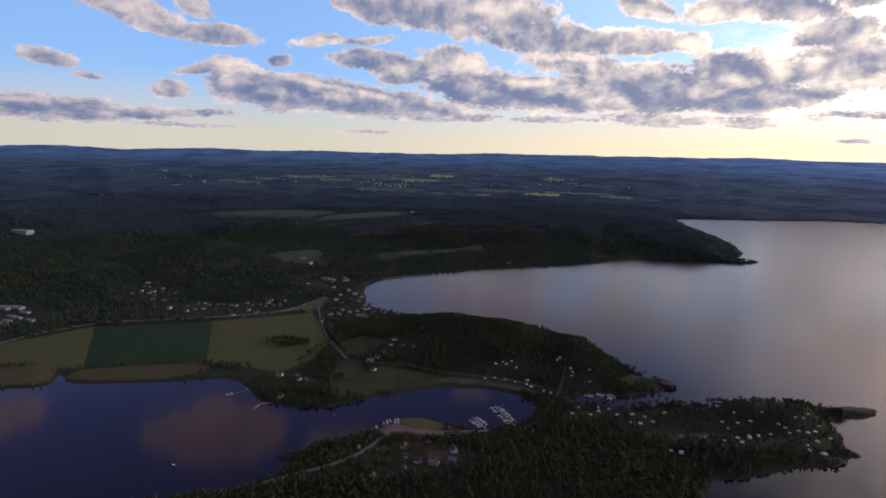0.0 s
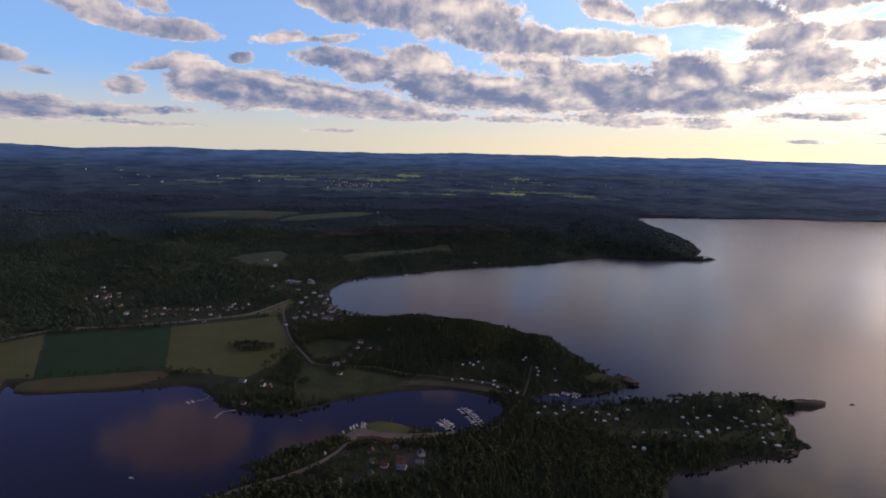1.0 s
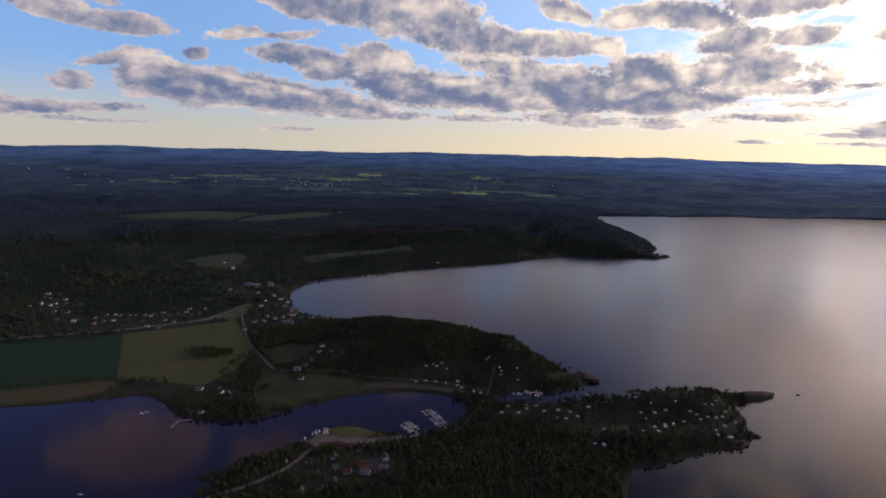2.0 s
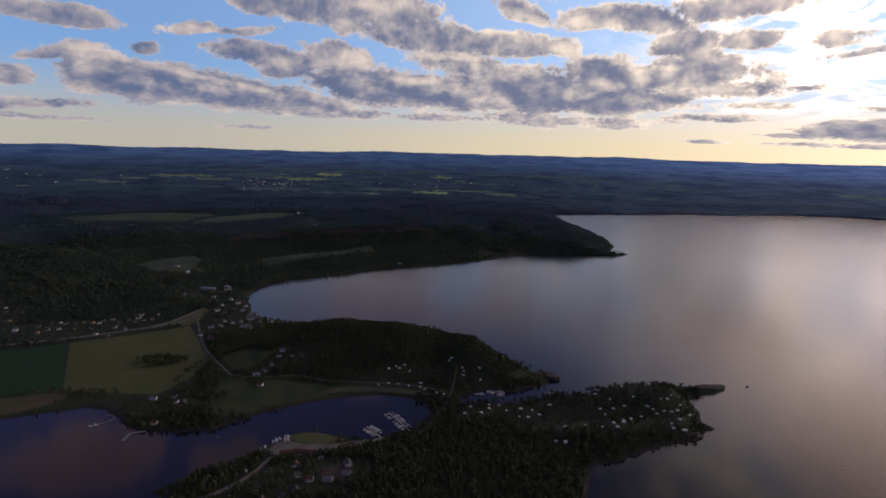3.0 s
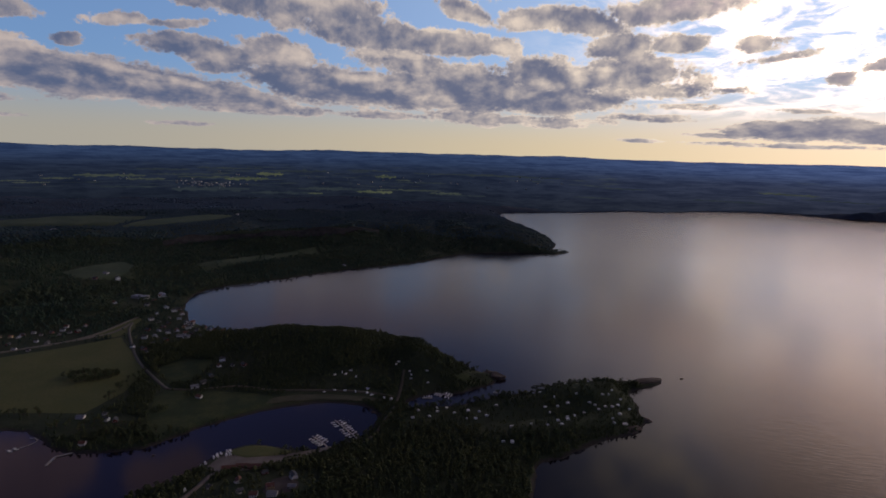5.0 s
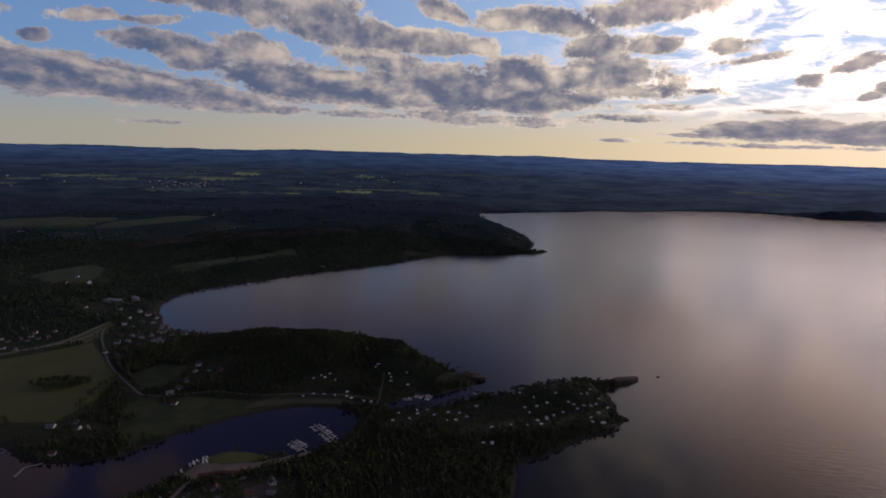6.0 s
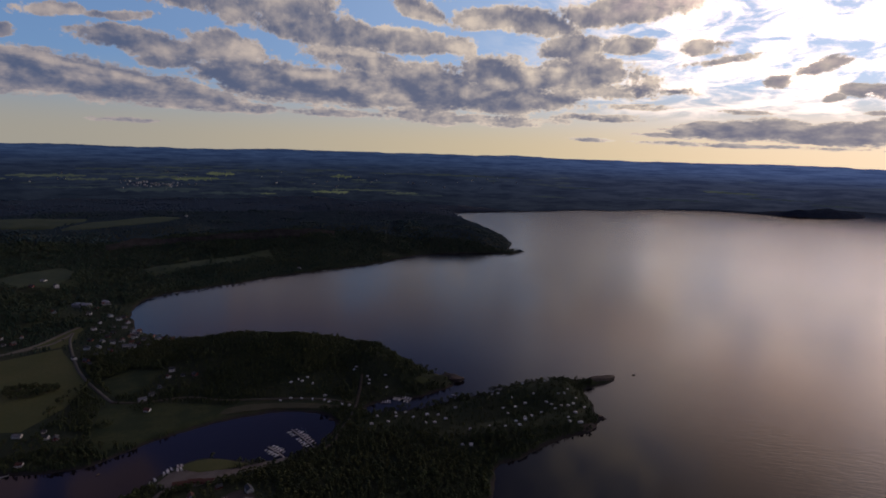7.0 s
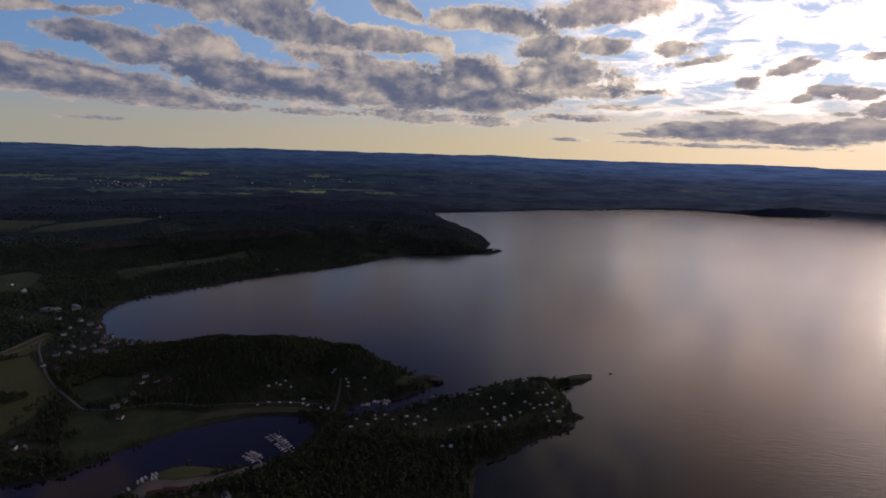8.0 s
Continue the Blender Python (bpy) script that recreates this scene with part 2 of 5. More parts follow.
    # thin bright veil round the sun
    shreds = W.noise(W.node("ShaderNodeVectorMath", i0=warp, i1=(2.9, 8.4, 0.0)).outputs[0], 2.6, 7.0, 0.64, 0.5)
    veil = W.math("MULTIPLY", W.math("MULTIPLY", W.step(away, 48.0, 24.0), W.step(el, 2.5, 5.0)), W.step(shreds, 0.38, 0.64))
    air = W.mix(W.math("MULTIPLY", veil, W.step(el, 2.0, 6.0)), air, VEIL)
    out = W.mix(cover, air, cloud)
    gain = W.math("MULTIPLY_ADD", W.math("MULTIPLY", boost, W.math("MULTIPLY", W.math("MULTIPLY_ADD", cover, -0.85, 1.0), W.math("MULTIPLY_ADD", veil, 0.7, 0.3))), SUN_SIDE_GAIN, 1.0)
    # the side turned away from the sun and the zenith are much dimmer
    dim = W.math("MULTIPLY", W.step(away, 175.0, 95.0, BACK_DIM, 1.0), W.step(el, 52.0, 18.0, ZENITH_DIM, 1.0))
    dim = W.math("MULTIPLY", dim, W.math("MULTIPLY_ADD", W.math("MULTIPLY", W.step(away, 85.0, 45.0), W.step(el, 15.0, 33.0)), -0.5, 1.0))
    out = W.mix(1.0, out, W.combine(dim, dim, dim), "MULTIPLY")
    out = W.mix(1.0, out, W.combine(gain, W.math("MULTIPLY_ADD", gain, 0.84, 0.16), W.math("MULTIPLY_ADD", gain, 0.62, 0.38)), "MULTIPLY")
    # bright broken cloud in front of the sun
    toward_sun = W.node("ShaderNodeVectorMath", i0=way, i1=tuple(SUN_WAY))
    toward_sun.operation = "DOT_PRODUCT"
    angle = W.math("MULTIPLY", W.math("ARCCOSINE", toward_sun.outputs["Value"]), 57.2958)
    lobe = W.math("MULTIPLY", W.math("POWER", W.step(angle, 62.0, 2.0), 2.3), W.math("MULTIPLY", W.step(el, 5.0, 17.0, 0.5, 1.0), W.step(el, 34.0, 13.0, 0.18, 1.0)))
    lobe = W.math("MULTIPLY", lobe, W.math("MULTIPLY_ADD", W.math("MULTIPLY", W.math("SUBTRACT", 1.0, W.math("MAXIMUM", veil, W.step(el, 5.0, 2.5, 0.0, 0.5))), W.step(el, 20.0, 14.0)), -0.95, 1.0))
    lobe = W.math("MULTIPLY", lobe, W.step(el, 1.0, 5.5, 0.6, 1.0))
    lobe = W.math("MULTIPLY", lobe, W.math("MULTIPLY_ADD", W.math("MULTIPLY", cover, W.step(el, 17.0, 12.0)), -0.9, 1.0))
    out = W.mix(lobe, out, W.mix(1.0, out, SUN_GLOW, "ADD"))
    bg = W.node("ShaderNodeBackground", Color=out, Strength=SKY_STRENGTH)
    W.node("ShaderNodeOutputWorld", Surface=bg.outputs[0])


SKY_STRENGTH, SKY_GAIN = 1.0, 0.16
BACK_DIM, ZENITH_DIM, SUN_SIDE_GAIN, CLOUD_TEAR, HIGH_FROM = 0.30, 0.40, 0.6, 3.6, 15.0
SUN_GLOW = (4.0, 2.6, 2.1)
SKY_MILK, SKY_SUN = (0.29, 0.46, 0.82), (0.66, 0.82, 1.12)
HAZE_FAR, HAZE_SUN = (0.53, 0.49, 0.41), (1.02, 0.81, 0.50)
CLOUD_EDGE, CLOUD_SUN = (0.74, 0.62, 0.57), (1.25, 1.04, 0.84)
CLOUD_BODY, CLOUD_BODY_SUN = (0.125, 0.165, 0.29), (0.210, 0.225, 0.325)
CLOUD_PALE = (0.62, 0.51, 0.60)
CLOUD_PINK, CLOUD_PINK_BODY, SKY_HIGH = (0.50, 0.33, 0.40), (0.33, 0.23, 0.32), (0.10, 0.12, 0.40)
VEIL = (1.15, 1.05, 0.98)
build_sky()

sun = new("sun", bpy.data.lights.new("sun", "SUN"))
sun.data.energy, sun.data.angle, sun.data.color = 0.22, radians(10), (1.0, 0.82, 0.62)
sun.matrix_world = look(SUN_WAY * 3000, (0, 0, 0))


# ==== materials ====
def material(name, colours, scale=0.2, fine=3.0, rough=0.85, bump=0.3, bump_scale=2.0, island=0.0, metallic=0.0, depth=0.5):
    """A surface whose base colour wanders between the given colours at two scales, with fine relief."""
    m = bpy.data.materials.new(name)
    m.use_nodes = True
    n = Nodes(m.node_tree)
    at = n.node("ShaderNodeTexCoord").outputs["Object"]
    a = n.noise(at, scale, 4.0, 0.6)
    b = n.noise(at, fine, 5.0, 0.65)
    c = n.mix(n.step(a, 0.36, 0.64), colours[0], colours[1])
    if len(colours) > 2:
        c = n.mix(n.step(b, 0.45, 0.75), c, colours[2])
    if island:
        r = n.node("ShaderNodeNewGeometry").outputs["Random Per Island"]
        k = n.math("MULTIPLY_ADD", r, 2 * island, 1 - island)
        c = n.mix(1.0, c, n.combine(k, k, n.math("MULTIPLY_ADD", r, island, 1 - island)), "MULTIPLY")
    hump = n.node("ShaderNodeBump", Strength=bump, Distance=depth, Height=n.noise(at, bump_scale, 5.0, 0.7))
    p = n.node("ShaderNodeBsdfPrincipled", Base_Color=c, Roughness=n.step(b, 0.2, 0.8, rough - 0.08, min(1.0, rough + 0.08)), Metallic=metallic, Normal=hump.outputs[0])
    if rough > 0.8:
        p.inputs["Specular IOR Level"].default_value = 0.2
    n.node("ShaderNodeOutputMaterial", Surface=p.outputs[0])
    return m


def ground_material():
    """Heath, grass and needles, bare rock and sand along the shores; blue haze is mixed into the far ground."""
    m = bpy.data.materials.new("ground")
    m.use_nodes = True
    n = Nodes(m.node_tree)
    at = n.node("ShaderNodeTexCoord").outputs["Object"]
    reader = n.node("ShaderNodeAttribute")
    reader.attribute_name = "shore"
    shore = reader.outputs["Fac"]
    a, b, c = n.noise(at, 0.012, 5.0, 0.6), n.noise(at, 0.09, 6.0, 0.7), n.noise(at, 0.6, 4.0, 0.7)
    grass = n.mix(n.step(a, 0.38, 0.62), (0.042, 0.055, 0.029), (0.056, 0.064, 0.034))
    grass = n.mix(n.step(b, 0.5, 0.7), grass, (0.030, 0.041, 0.021))
    rock = n.mix(n.step(c, 0.35, 0.65), (0.066, 0.056, 0.049), (0.036, 0.032, 0.029))
    edge = n.step(n.math("MULTIPLY_ADD", n.math("SUBTRACT", b, 0.5), 14.0, shore), 6.0, 2.0)
    # distance from the origin mixes in blue, painting aerial haze on the ground
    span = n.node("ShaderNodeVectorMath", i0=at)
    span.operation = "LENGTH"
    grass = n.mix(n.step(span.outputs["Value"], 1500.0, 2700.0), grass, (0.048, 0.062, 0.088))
    c2 = n.mix(edge, grass, rock)
    hump = n.node("ShaderNodeBump", Strength=0.8, Distance=2.5, Height=b)
    p = n.node("ShaderNodeBsdfPrincipled", Base_Color=c2, Roughness=0.95, Normal=hump.outputs[0])
    p.inputs["Specular IOR Level"].default_value = 0.15
    n.node("ShaderNodeOutputMaterial", Surface=p.outputs[0])
    return m


def water_material():
    """Sheltered lagoon water is smooth; the open bay is rough with small waves."""
    m = bpy.data.materials.new("water")
    m.use_nodes = True
    n = Nodes(m.node_tree)
    at = n.node("ShaderNodeTexCoord").outputs["Object"]
    x, y, _ = n.node("ShaderNodeSeparateXYZ", i0=at).outputs
    lee = n.math("MULTIPLY", n.step(x, 150.0, 110.0), n.step(y, 780.0, 700.0))
    open_sea = n.math("SUBTRACT", 1.0, lee)
    turned = n.node("ShaderNodeMapping", Vector=at, Rotation=(0, 0, radians(35)), Scale=(1.0, 0.38, 1.0)).outputs[0]
    waves = n.noise(turned, 0.16, 4.0, 0.55, 0.4)
    span = n.node("ShaderNodeVectorMath", i0=at)
    span.operation = "LENGTH"
    far_out = n.step(span.outputs["Value"], 900.0, 2600.0)
    gusts = n.step(n.noise(at, 0.0035, 3.0, 0.5), 0.40, 0.62)
    wind = n.math("MULTIPLY", open_sea, n.math("MULTIPLY_ADD", gusts, 0.4, 0.6))
    cove = n.node("ShaderNodeVectorMath", i0=n.combine(n.math("MULTIPLY_ADD", x, 1 / 170, -320 / 170), n.math("MULTIPLY_ADD", y, 1 / 70, -440 / 70)))
    cove.operation = "LENGTH"
    ruffle = n.math("MULTIPLY", open_sea, n.math("MULTIPLY", n.step(cove.outputs["Value"], 0.7, 1.4), n.math("MULTIPLY_ADD", far_out, 0.095, 0.085)))
    along = n.node("ShaderNodeMapping", Vector=at, Rotation=(0, 0, radians(33))).outputs[0]
    ripples = n.noise(n.node("ShaderNodeMapping", Vector=along, Scale=(0.14, 1.0, 1.0)).outputs[0], 0.36, 2.0, 0.5, 0.5)
    choppy = n.math("MULTIPLY", n.math("MULTIPLY", open_sea, n.step(x, 340.0, 620.0)), n.step(span.outputs["Value"], 1150.0, 650.0, 0.0, 0.24))
    hump = n.node("ShaderNodeBump", Strength=n.math("MULTIPLY_ADD", lee, 0.008, choppy), Distance=1.0, Height=n.mix(lee, ripples, waves))
    rough = n.math("ADD", n.math("MULTIPLY_ADD", lee, 0.03, 0.05), n.math("MULTIPLY_ADD", wind, 0.03, ruffle))
    p = n.node("ShaderNodeBsdfPrincipled", Base_Color=(0.014, 0.011, 0.015), Roughness=rough, IOR=n.math("MULTIPLY_ADD", far_out, 0.4, 1.33), Normal=hump.outputs[0])
    n.node("ShaderNodeOutputMaterial", Surface=p.outputs[0])
    return m


M_GROUND, M_WATER = ground_material(), water_material()
M_CONIFER = material("spruce_needles", [(0.051, 0.064, 0.033), (0.067, 0.079, 0.040), (0.056, 0.070, 0.036)], 0.02, 0.8, 0.95, 0.4, 1.5, island=0.22)
M_LEAF = material("birch_leaves", [(0.064, 0.076, 0.037), (0.083, 0.092, 0.041), (0.056, 0.067, 0.033)], 0.02, 0.8, 0.95, 0.4, 1.5, island=0.22)
# Woods turn bluer band by band; the base colours stand in for air haze.
M_FAR_SPRUCE = material("haze_tinted_spruce", [(0.036, 0.063, 0.084), (0.047, 0.079, 0.098), (0.040, 0.069, 0.088)], 0.006, 0.4, 0.9, 0.4, 1.0, island=0.12)
M_MID_SPRUCE = material("faint_haze_spruce", [(0.039, 0.063, 0.045), (0.053, 0.078, 0.055), (0.043, 0.067, 0.048)], 0.012, 0.6, 0.9, 0.4, 1.2, island=0.22)
M_MID_LEAF = material("faint_haze_leaves", [(0.056, 0.076, 0.049), (0.073, 0.092, 0.055), (0.050, 0.067, 0.046)], 0.012, 0.6, 0.9, 0.4, 1.2, island=0.22)
M_FAR_LEAF = material("haze_tinted_leaves", [(0.042, 0.071, 0.076), (0.053, 0.085, 0.084), (0.040, 0.066, 0.072)], 0.006, 0.4, 0.9, 0.4, 1.0, island=0.12)
M_DISTANT = material("haze_blue_woods", [(0.056, 0.088, 0.132), (0.067, 0.102, 0.152), (0.052, 0.080, 0.125)], 0.004, 0.3, 0.95, 0.4, 1.0, island=0.1)
M_TRUNK = material("bark", [(0.09, 0.06, 0.045), (0.14, 0.10, 0.08)], 0.5, 4.0, 0.95)
M_CROP = material("green_crop", [(0.025, 0.058, 0.022), (0.031, 0.067, 0.025), (0.022, 0.050, 0.019)], 0.03, 0.5, 0.95, 0.3, 0.8)
M_HAY = material("yellow_green_meadow", [(0.102, 0.113, 0.040), (0.125, 0.125, 0.047), (0.089, 0.103, 0.037)], 0.02, 0.3, 0.95, 0.3, 0.8)
M_UPLAND = material("pale_upland_field", [(0.061, 0.088, 0.048), (0.090, 0.113, 0.055), (0.049, 0.073, 0.047)], 0.014, 0.08, 0.95, 0.3, 0.5)
M_PASTURE = material("dim_upland_pasture", [(0.055, 0.079, 0.040), (0.084, 0.104, 0.050), (0.062, 0.082, 0.042)], 0.012, 0.06, 0.95, 0.3, 0.5)
M_GRASS = material("shore_grass", [(0.037, 0.054, 0.022), (0.070, 0.082, 0.031), (0.041, 0.055, 0.023)], 0.035, 0.25, 0.95, 0.4, 0.6)
M_REED = material("brown_reeds", [(0.128, 0.099, 0.049), (0.090, 0.090, 0.041), (0.116, 0.096, 0.049)], 0.014, 0.5, 0.95, 0.5, 0.8)
M_ROAD = material("asphalt_road", [(0.16, 0.148, 0.115), (0.19, 0.175, 0.14), (0.14, 0.128, 0.10)], 0.05, 1.0, 0.9, 0.1)
M_YARD = material("pale_crushed_stone", [(0.17, 0.145, 0.125), (0.22, 0.19, 0.165), (0.13, 0.115, 0.10)], 0.08, 1.5, 0.95, 0.3)
M_TRACK = material("trodden_earth_track", [(0.105, 0.092, 0.066), (0.13, 0.113, 0.085), (0.085, 0.076, 0.056)], 0.08, 1.5, 0.95, 0.3)
M_SHORE = material("dry_shore_grass", [(0.075, 0.075, 0.045), (0.10, 0.095, 0.06), (0.055, 0.06, 0.035)], 0.05, 0.8, 0.95, 0.4)
M_GRAVEL = material("gravel", [(0.080, 0.064, 0.055), (0.105, 0.085, 0.074), (0.06, 0.05, 0.044)], 0.08, 1.5, 0.95, 0.3)

# ==== lie of the land ====
# Shores, as rough outlines in metres; the signed distance to them, roughened, shapes the land.
LAGOON = [
    (-606, 602), (-540, 621), (-484, 630), (-506, 671), (-496, 671), (-473, 641), (-416, 644), (-375, 648), (-324, 663), (-270, 668),
    (-243, 640), (-227, 615), (-201, 602), (-164, 592), (-132, 594), (-108, 609), (-69, 630), (-13, 649), (23, 658), (67, 654),
    (104, 634), (116, 618), (114, 597), (97, 569), (65, 556), (33, 549), (15, 553), (-1, 569), (-27, 575), (-50, 571),
    (-73, 551), (-83, 538), (-105, 524), (-135, 504), (-167, 487), (-139, 476), (-150, 457), (-170, 439), (-198, 433), (-257, 414),
    (-330, 380), (-450, 300), (-800, 250), (-1000, 450), (-760, 560)]
BAY_NORTH = [
    (-168, 1136), (-167, 1214), (-141, 1274), (-60, 1301), (24, 1335), (98, 1377), (176, 1413), (338, 1461), (423, 1502), (518, 1562),
    (673, 1592), (810, 1556), (862, 1536), (884, 1540), (944, 1572), (912, 1586), (878, 1588), (915, 1645), (962, 1700), (985, 1790), (1060, 2100), (1100, 2640), (1200, 2692), (1617, 2672),
    (1976, 2738), (2208, 2652), (2478, 2703), (2825, 2655), (3046, 2530), (3110, 2370), (3200, 2240), (3345, 2165), (3490, 2117), (3700, 2145), (3930, 2270), (4060, 2420), (4120, 2640),
    (4600, 2700), (6500, 2500), (6500, -3000), (300, -3000), (60, -300), (120, 150), (160, 300)]
BAY_SOUTH = [
    (217, 402), (245, 438), (254, 464), (306, 473), (336, 485), (372, 489), (407, 496), (431, 514), (430, 523), (446, 552), (452, 571),
    (459, 589), (504, 597), (532, 609), (530, 621), (505, 622), (482, 614), (461, 618), (418, 626), (366, 632), (322, 620), (281, 625),
    (257, 616), (221, 611), (188, 616), (158, 620), (158, 629), (174, 643), (197, 649), (216, 642), (246, 643), (277, 652), (295, 663),
    (309, 681), (302, 690), (274, 716), (250, 775), (227, 835), (165, 905), (69, 935), (-32, 945), (-106, 975), (-150, 1040)]
# Hills: middle, half lengths, turn in degrees, height.
HILLS = [
    (60, 830, 150, 75, -20, 34), (195, 745, 75, 42, -50, 26), (390, 588, 85, 40, 3, 25), (330, 512, 110, 30, 5, 13), (505, 612, 30, 14, -5, 12), (290, 680, 22, 17, -35, 13), (60, 440, 150, 70, 0, 14), (-60, 1000, 60, 60, 0, 10),
    (330, 1830, 560, 150, 5, 54), (735, 1725, 130, 100, -10, 42), (225, 795, 48, 52, 0, 28), (-620, 1800, 380, 160, 15, 34), (-620, 1330, 240, 160, 30, 45),
    (-900, 1120, 300, 130, 20, 40), (-1500, 1700, 600, 400, 0, 60), (-380, 1120, 120, 60, 20, 15), (-1300, 2600, 900, 300, 10, 40), (700, 2600, 500, 250, 0, 30), (3330, 2235, 360, 60, -8, 40)]


# Level ground under the high fields: middle, half lengths, height.
PLATEAUS = [(-300, 2120, 290, 230, 47), (-690, 2130, 330, 190, 46), (-390, 1400, 110, 130, 22), (-40, 1535, 190, 110, 14)]


def lattice(x, y, scale, seed):
    """Smooth random heights from 0 to 1 on a lattice of that many metres."""
    x, y = np.asarray(x, float) / scale, np.asarray(y, float) / scale
    i, j = np.floor(x), np.floor(y)
    u, v = x - i, y - j
    u, v = u * u * (3 - 2 * u), v * v * (3 - 2 * v)

    def corner(a, b):
        h = np.sin(a * 127.1 + b * 311.7 + seed * 74.7) * 43758.5453
        return h - np.floor(h)

    return (corner(i, j) * (1 - u) + corner(i + 1, j) * u) * (1 - v) + (corner(i, j + 1) * (1 - u) + corner(i + 1, j + 1) * u) * v


def rounded(points):
    """One pass of corner cutting."""
    p = np.array(points, float)
    q = np.roll(p, -1, axis=0)
    return np.stack([0.75 * p + 0.25 * q, 0.25 * p + 0.75 * q], 1).reshape(-1, 2)


def inside(outline, x, y):
    odd = np.zeros(np.shape(x), bool)
    p = np.array(outline, float)
    for (ax, ay), (bx, by) in zip(p, np.roll(p, -1, axis=0)):
        if ay != by:
            odd ^= ((ay > y) != (by > y)) & (x < (bx - ax) * (y - ay) / (by - ay) + ax)
    return odd


def distance(outline, x, y, closed=True):
    best = np.full(np.shape(x), 1e9)
    p = np.array(outline, float)
    for a, b in zip(p if closed else p[:-1], np.roll(p, -1, axis=0)):
        d = b - a
        t = np.clip(((x - a[0]) * d[0] + (y - a[1]) * d[1]) / max(d @ d, 1e-9), 0, 1)
        best = np.minimum(best, (x - a[0] - t * d[0]) ** 2 + (y - a[1] - t * d[1]) ** 2)
    return np.sqrt(best)


WATERS = [rounded(LAGOON), rounded(BAY_NORTH + BAY_SOUTH)]


def inland(x, y):
    """Metres from the nearest shore, less than nothing on the water."""
    x, y = np.asarray(x, float), np.asarray(y, float)
    out = None
    for w in WATERS:
        d = distance(w, x, y)
        d = np.where(inside(w, x, y), -d, d)
        out = d if out is None else np.where(np.abs(d) < np.abs(out), np.where((d < 0) | (out < 0), np.minimum(d, out), d), np.where((d < 0) | (out < 0), np.minimum(d, out), out))
    far = np.clip(np.hypot(x, y) / 700, 0.6, 3.0)
    return out + far * (5.0 * (lattice(x, y, 26, 1) - 0.5) + 2.6 * (lattice(x, y, 9, 2) - 0.5))


def smooth(t):
    t = np.clip(t, 0, 1)
    return t * t * (3 - 2 * t)


def height(x, y, shore=None):
    x, y = np.asarray(x, float), np.asarray(y, float)
    d = inland(x, y) if shore is None else shore
    r = np.hypot(x, y)
    z = 1.6 * smooth(d / 10) + 0.8 * lattice(x, y, 60, 3)
    up = np.zeros_like(z)
    for hx, hy, a, b, turn, top in HILLS:
        c, s = math.cos(radians(turn)), math.sin(radians(turn))
        u, v = (c * (x - hx) + s * (y - hy)) / a, (c * (y - hy) - s * (x - hx)) / b
        up = np.maximum(up, top * np.exp(-(u * u + v * v) * 0.9))
    rough = 0.55 + 0.5 * lattice(x, y, 90, 4) + 0.25 * lattice(x, y, 35, 5)
    z = z + up * rough * smooth(d / 32)
    wild = smooth((r - 1200) / 900)
    z = z + wild * smooth(d / 150) * (26 * lattice(x, y, 420, 6) + 10 * lattice(x, y, 150, 7))
    for px, py, a, b, top in PLATEAUS:
        k = smooth(1.6 * (1 - ((x - px) / a) ** 2 - ((y - py) / b) ** 2))
        z = z * (1 - k) + k * (top + 1.5 * lattice(x, y, 60, 8))
    return np.where(d > 0, z * smooth(d / 4 + 0.15), np.maximum(-5, d * 0.35))


# ==== terrain, water, far hills ====
def mesh_object(name, verts, faces, mat, parent=None):
    me = bpy.data.meshes.new(name)
    me.from_pydata([tuple(v) for v in verts], [], faces)
    me.materials.append(mat)
    ob = new(name, me)
    ob.parent = parent
    return ob


def grid_mesh(name, V, mat, closed=False):
    """A sheet from an array of points, rows by columns."""
    rows, cols, _ = V.shape
    me = bpy.data.meshes.new(name)
    k = np.arange(rows * cols).reshape(rows, cols)
    if closed:
        k = np.concatenate([k, k[:, :1]], 1)
    f = np.stack([k[:-1, :-1], k[:-1, 1:], k[1:, 1:], k[1:, :-1]], -1).reshape(-1, 4)
    me.vertices.add(rows * cols)
    me.vertices.foreach_set("co", V.reshape(-1))
    me.loops.add(f.size)
    me.loops.foreach_set("vertex_index", f.reshape(-1).astype(np.int32))
    me.polygons.add(len(f))
    me.polygons.foreach_set("loop_start", np.arange(0, f.size, 4, dtype=np.int32))
    me.polygons.foreach_set("use_smooth", np.ones(len(f), bool))
    me.update(calc_edges=True)
    me.materials.append(mat)
    return new(name, me)


def build_ground():
    turn = np.concatenate([np.arange(-44, 68, 0.2), np.arange(68, 316, 8)])
    reach = np.concatenate([[0.05, 60, 160, 260, 330], 380 * 1.0062 ** np.arange(0, 407)])
    reach = np.append(reach[reach < 4920], 4920)
    A, Rr = np.meshgrid(np.radians(turn), reach)
    X, Y = Rr * np.sin(A), Rr * np.cos(A)
    d = inland(X, Y)
    Z = height(X, Y, d)
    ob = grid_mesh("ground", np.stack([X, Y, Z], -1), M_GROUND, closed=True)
    ob.data.flip_normals()
    at = ob.data.attributes.new("shore", "FLOAT", "POINT")
    at.data.foreach_set("value", d.reshape(-1).astype(np.float32))
    return tagged(ob, "dark wooded coastal land with rocky shores, tinted blue for haze far off", "ground", kind="structure")


